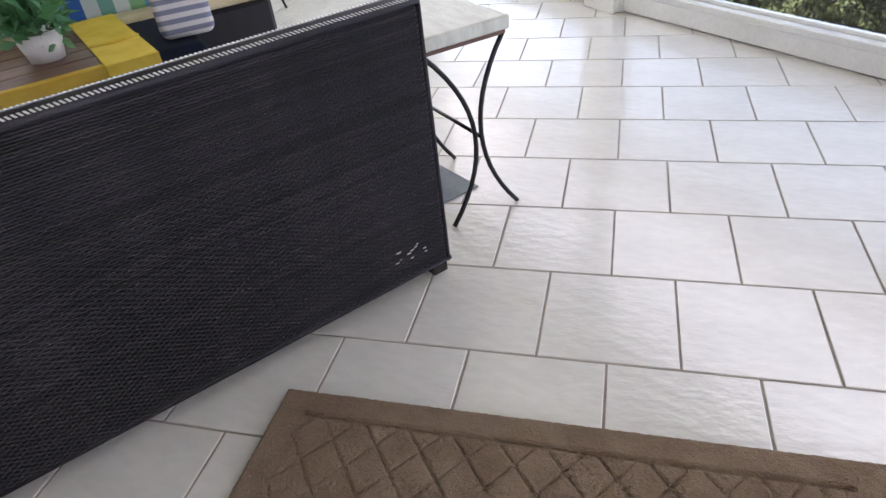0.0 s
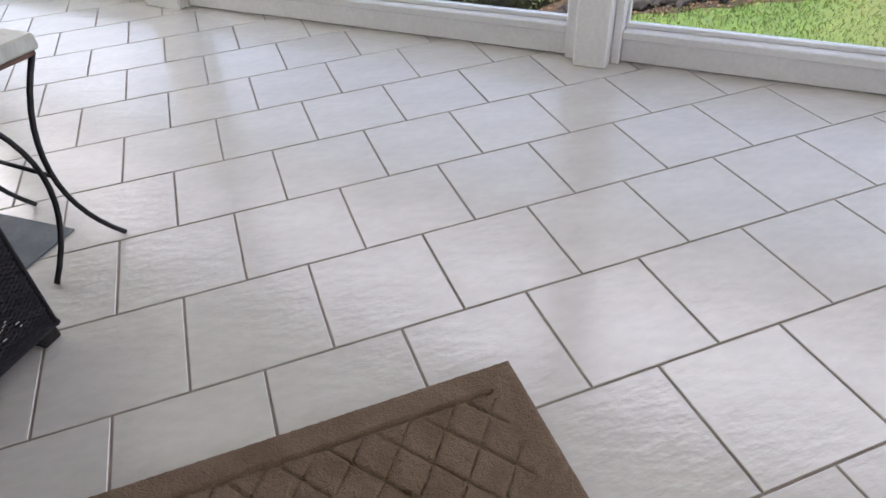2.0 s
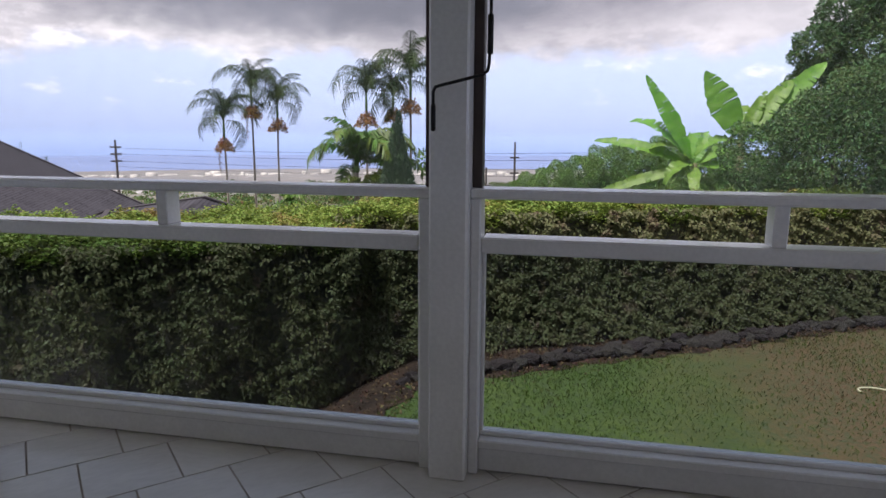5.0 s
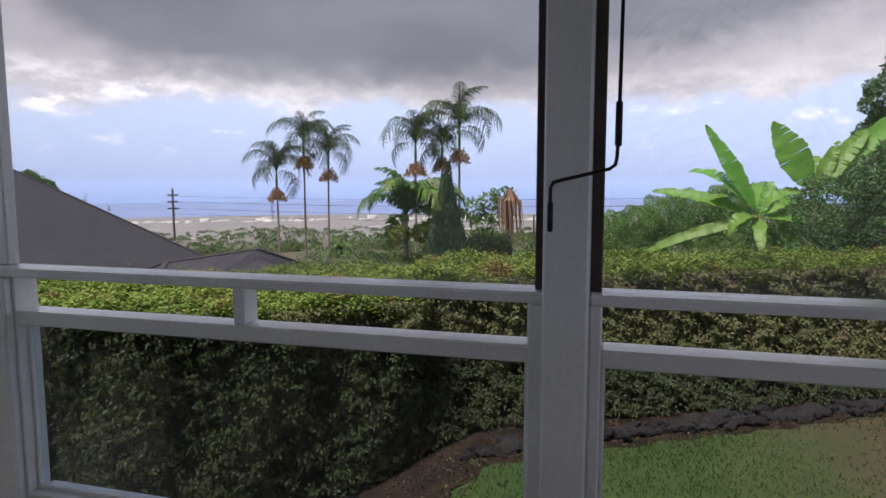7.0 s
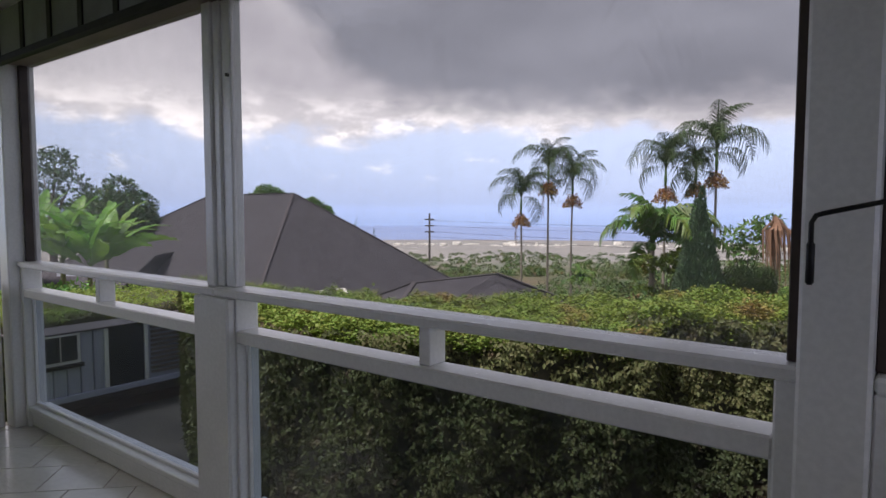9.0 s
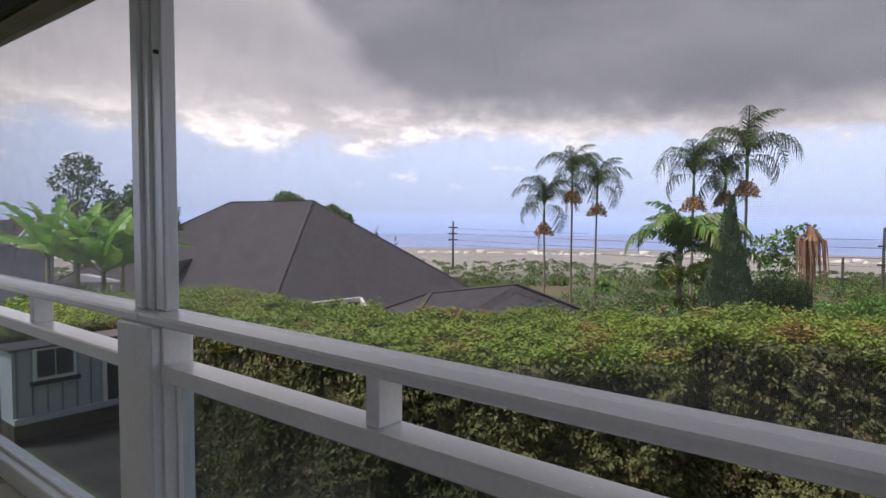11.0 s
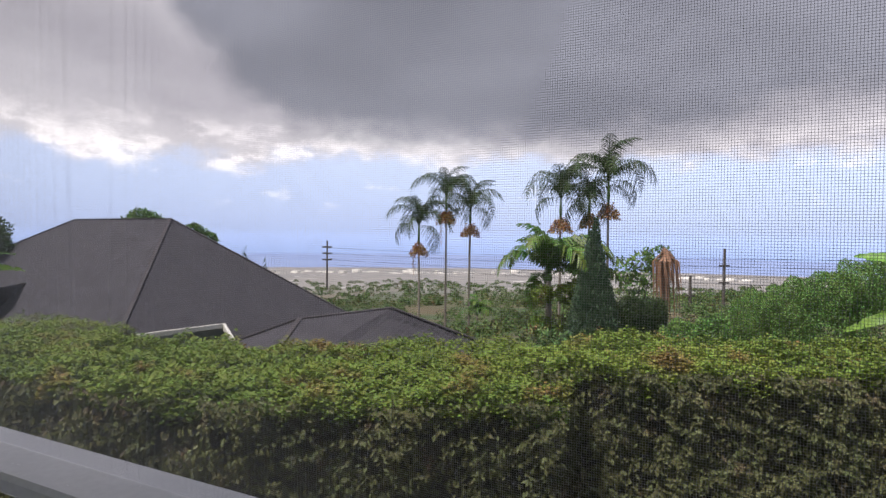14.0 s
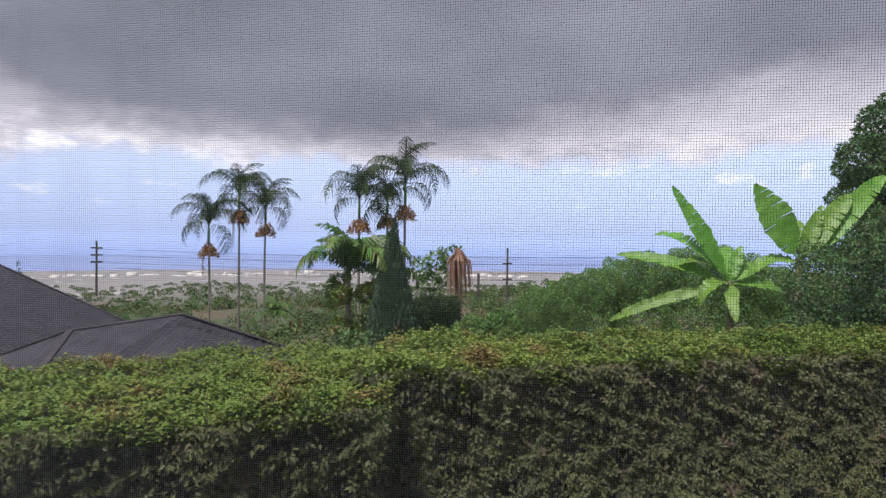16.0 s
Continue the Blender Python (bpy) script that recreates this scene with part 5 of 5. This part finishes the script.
slab([(.3, 0, fz + 1.22), (.3, 1.05, fz + .02), (-3.3, 1.05, fz + .02), (-3.3, 0, fz + 1.22)], .1, SHM, "roof", far_house)
slab([(.1, -6.2, fz + .1), (.1, -.9, fz + .1), (-1.8, -.4, fz + 1.1), (-1.8, -6.2, fz + 1.1)], .1, SHM, "roof", far_house)
slab([(-1.8, -6.2, fz + 1.1), (-1.8, -.4, fz + 1.1), (-4.2, -.4, fz + .1), (-4.2, -6.2, fz + .1)], .1, SHM, "roof", far_house)
beam((.33, -1.08, fz - .03), (.33, 0, fz + 1.18), .08, .16, "fascia", "fascia", far_house)
beam((.33, 1.08, fz - .03), (.33, 0, fz + 1.18), .08, .16, "fascia", "fascia", far_house)
beam((.13, -6.2, fz + .05), (.13, -.95, fz + .05), .08, .14, "fascia", "fascia", far_house)

# brush on the slope below
rr = np.random.RandomState(131)
lump = []
for k in range(420):
    a = rr.uniform(-75, 30)
    d = 36 + 60 * rr.rand() ** 1.6
    x, y = d * math.sin(radians(a)), d * math.cos(radians(a))
    s = .5 + .8 * rr.rand()
    lump.append((x, y, gz(x, y) + s * .3, s * .95, .7))
for k in range(120):
    x, y = rr.uniform(-19, -6), rr.uniform(21, 34)
    s = .3 + .45 * rr.rand()
    lump.append((x, y, gz(x, y) + s * .4, s, .8))
p, d = blob_points(rr, lump, 150000)
br = leaves("brush", p, d, .16, .09, M["brush"], None, 133, .8, .1)
tagged(br, "wild green and rusty brush on the slope", "brush", kind="stuff")
lump = []
for k in range(2600):
    a = rr.uniform(-80, 45)
    dd = 80 + 190 * rr.rand() ** 1.6
    x, y = dd * math.sin(radians(a)), dd * math.cos(radians(a))
    s = .35 + dd * .0022 * (.4 + rr.rand() ** 2)
    lump.append((x, y, gz(x, y) + s * .3, s, .6))
p, d = blob_points(rr, lump, 150000)
fw = leaves("far_woods", p, d, .36, .22, M["brush"], None, 137, .8)
tagged(fw, "distant scrub and trees towards the coast", "woods", kind="stuff")

# small far buildings near the shore
rr = np.random.RandomState(141)
v, f = [], []
for k in range(500):
    a = rr.uniform(-75, 40)
    dd = rr.uniform(1300, 2450)
    x, y = dd * math.sin(radians(a)), dd * math.cos(radians(a))
    z, s, hh = gz(x, y) - 2, rr.uniform(5, 15), rr.uniform(5, 9)
    b = len(v)
    c, e = math.cos(a) * s, math.sin(a) * s
    q = [(x - c, y - e), (x + e, y - c), (x + c, y + e), (x - e, y + c)]
    v += [(*w, z) for w in q] + [(*w, z + hh) for w in q]
    f += [(b + 4, b + 5, b + 6, b + 7)] + [(b + i, b + (i + 1) % 4, b + 4 + (i + 1) % 4, b + 4 + i) for i in range(4)]
tagged(raw("far_town", v, f, M["fascia"]), "far pale buildings of a shore town", "buildings", kind="stuff")


# poles and wires
def pole(base, top, label, arms, seed):
    t = thing("utility_pole", pose(*base), label, "utility pole", "utility poles")
    h = top - base[2]
    s = max(1.0, math.hypot(base[0], base[1]) / 55)
    part("mast", tube([(0, 0, -.5), (0, 0, h)], [.10 * s, .075 * s], 8), M["pole"], t)
    for z, w in arms:
        o = part("crossarm", box(-w, w, -.06 * s, .06 * s, h - z - .06 * s, h - z + .06 * s, .01), M["pole"], t)
        o.rotation_euler = (0, 0, .7)
    return t


PB = (-103.4, 130.0)
pole((*PB, gz(*PB)), -.36, "tall far utility pole with crossarms", [(1.6, 1.2), (3.2, 1.2), (4.8, 1.2), (14.0, 3.6)], 1)
pole((-4.2, 50.0, gz(-4.2, 50.0)), .75, "utility pole beyond the hedge", [(1.2, .4), (2.4, .4)], 2)
pole((-6.3, 49.0, gz(-6.3, 49)), -1.2, "short pole beside the taller one", [(1.4, .35)], 3)
for dz, c in ((.0, 0), (1.3, 1), (2.9, 2), (4.2, 3)):
    pts = []
    for i in range(25):
        s = i / 24
        x, y = PB[0] + (60 - PB[0]) * s, PB[1] + (62 - PB[1]) * s
        pts.append((x, y, -2.2 - dz * (1 - .4 * s) - 3.2 * math.sin(PI * s) * .35 + 3.5 * s))
    tagged(part("power_line", tube(pts, .035, 4), M["blackmetal"], None), "thin power line strung between the poles", "cable", "power lines")

# ---- floor tiles ----
def clip(poly, axis, lim, keep_less):
    out = []
    for a, b in zip(poly, poly[1:] + poly[:1]):
        ia, ib = (a[axis] <= lim) == keep_less, (b[axis] <= lim) == keep_less
        if ia:
            out.append(a)
        if ia != ib:
            s = (lim - a[axis]) / (b[axis] - a[axis])
            out.append(tuple(a[k] + s * (b[k] - a[k]) for k in (0, 1)))
    return out


def tile_geo(poly, v, f):
    n = len(poly)
    cx, cy = sum(p[0] for p in poly) / n, sum(p[1] for p in poly) / n
    b = len(v)
    v += [(x, y, -.0045) for x, y in poly] + [(x, y, -.0012) for x, y in poly]
    v += [(x + (cx - x) * .012, y + (cy - y) * .012, 0) for x, y in poly]
    for k in range(n):
        j = (k + 1) % n
        f += [(b + k, b + j, b + n + j, b + n + k), (b + n + k, b + n + j, b + 2 * n + j, b + 2 * n + k)]
    f.append(tuple(b + 2 * n + k for k in range(n)))


gap = .0032
sq = [(-TILE / 2 + gap, -TILE / 2 + gap), (TILE / 2 - gap, -TILE / 2 + gap), (TILE / 2 - gap, TILE / 2 - gap), (-TILE / 2 + gap, TILE / 2 - gap)]
c45 = 1 / RT2
v, f = [], []
tile_geo(sq, v, f)
tile_me = bpy.data.meshes.new("tile")
tile_me.from_pydata(v, [], f)
tile_me.materials.append(M["tile"])
rest_v, rest_f = [], []
rr = np.random.RandomState(151)
for row in range(-24, 24):
    off = .5 if row % 2 == 0 else 0.0
    for k in range(-26, 26):
        u, w = (k + .5 + off) * TILE, (row + .5) * TILE
        x, y = (u - w) * c45, (u + w) * c45
        poly = [(x + (p - q) * c45, y + (p + q) * c45) for p, q in sq]
        for axis, lim, less in ((0, X1, True), (0, X0, False), (1, Y1, True), (1, Y0, False)):
            if len(poly) > 2:
                poly = clip(poly, axis, lim, less)
        if len(poly) < 3:
            continue
        whole = max(abs(p[0] - x) for p in poly) > .22 and max(abs(p[1] - y) for p in poly) > .22 and len(poly) == 4
        if whole and -3.3 < x < 2.3 and -1.9 < y < 1.7:
            o = new("tile", tile_me)
            o.parent = floor
            o.matrix_basis = pose(x, y, rr.uniform(-.0004, .0004), rr.uniform(-.05, .05), rr.uniform(-.05, .05), 45 + 180 * rr.randint(0, 2))
        else:
            tile_geo(poly, rest_v, rest_f)
me = bpy.data.meshes.new("tile_border")
me.from_pydata(rest_v, [], rest_f)
tb = obj("tile_border", me, M["tile"], floor)
tb["kind"] = "stuff"
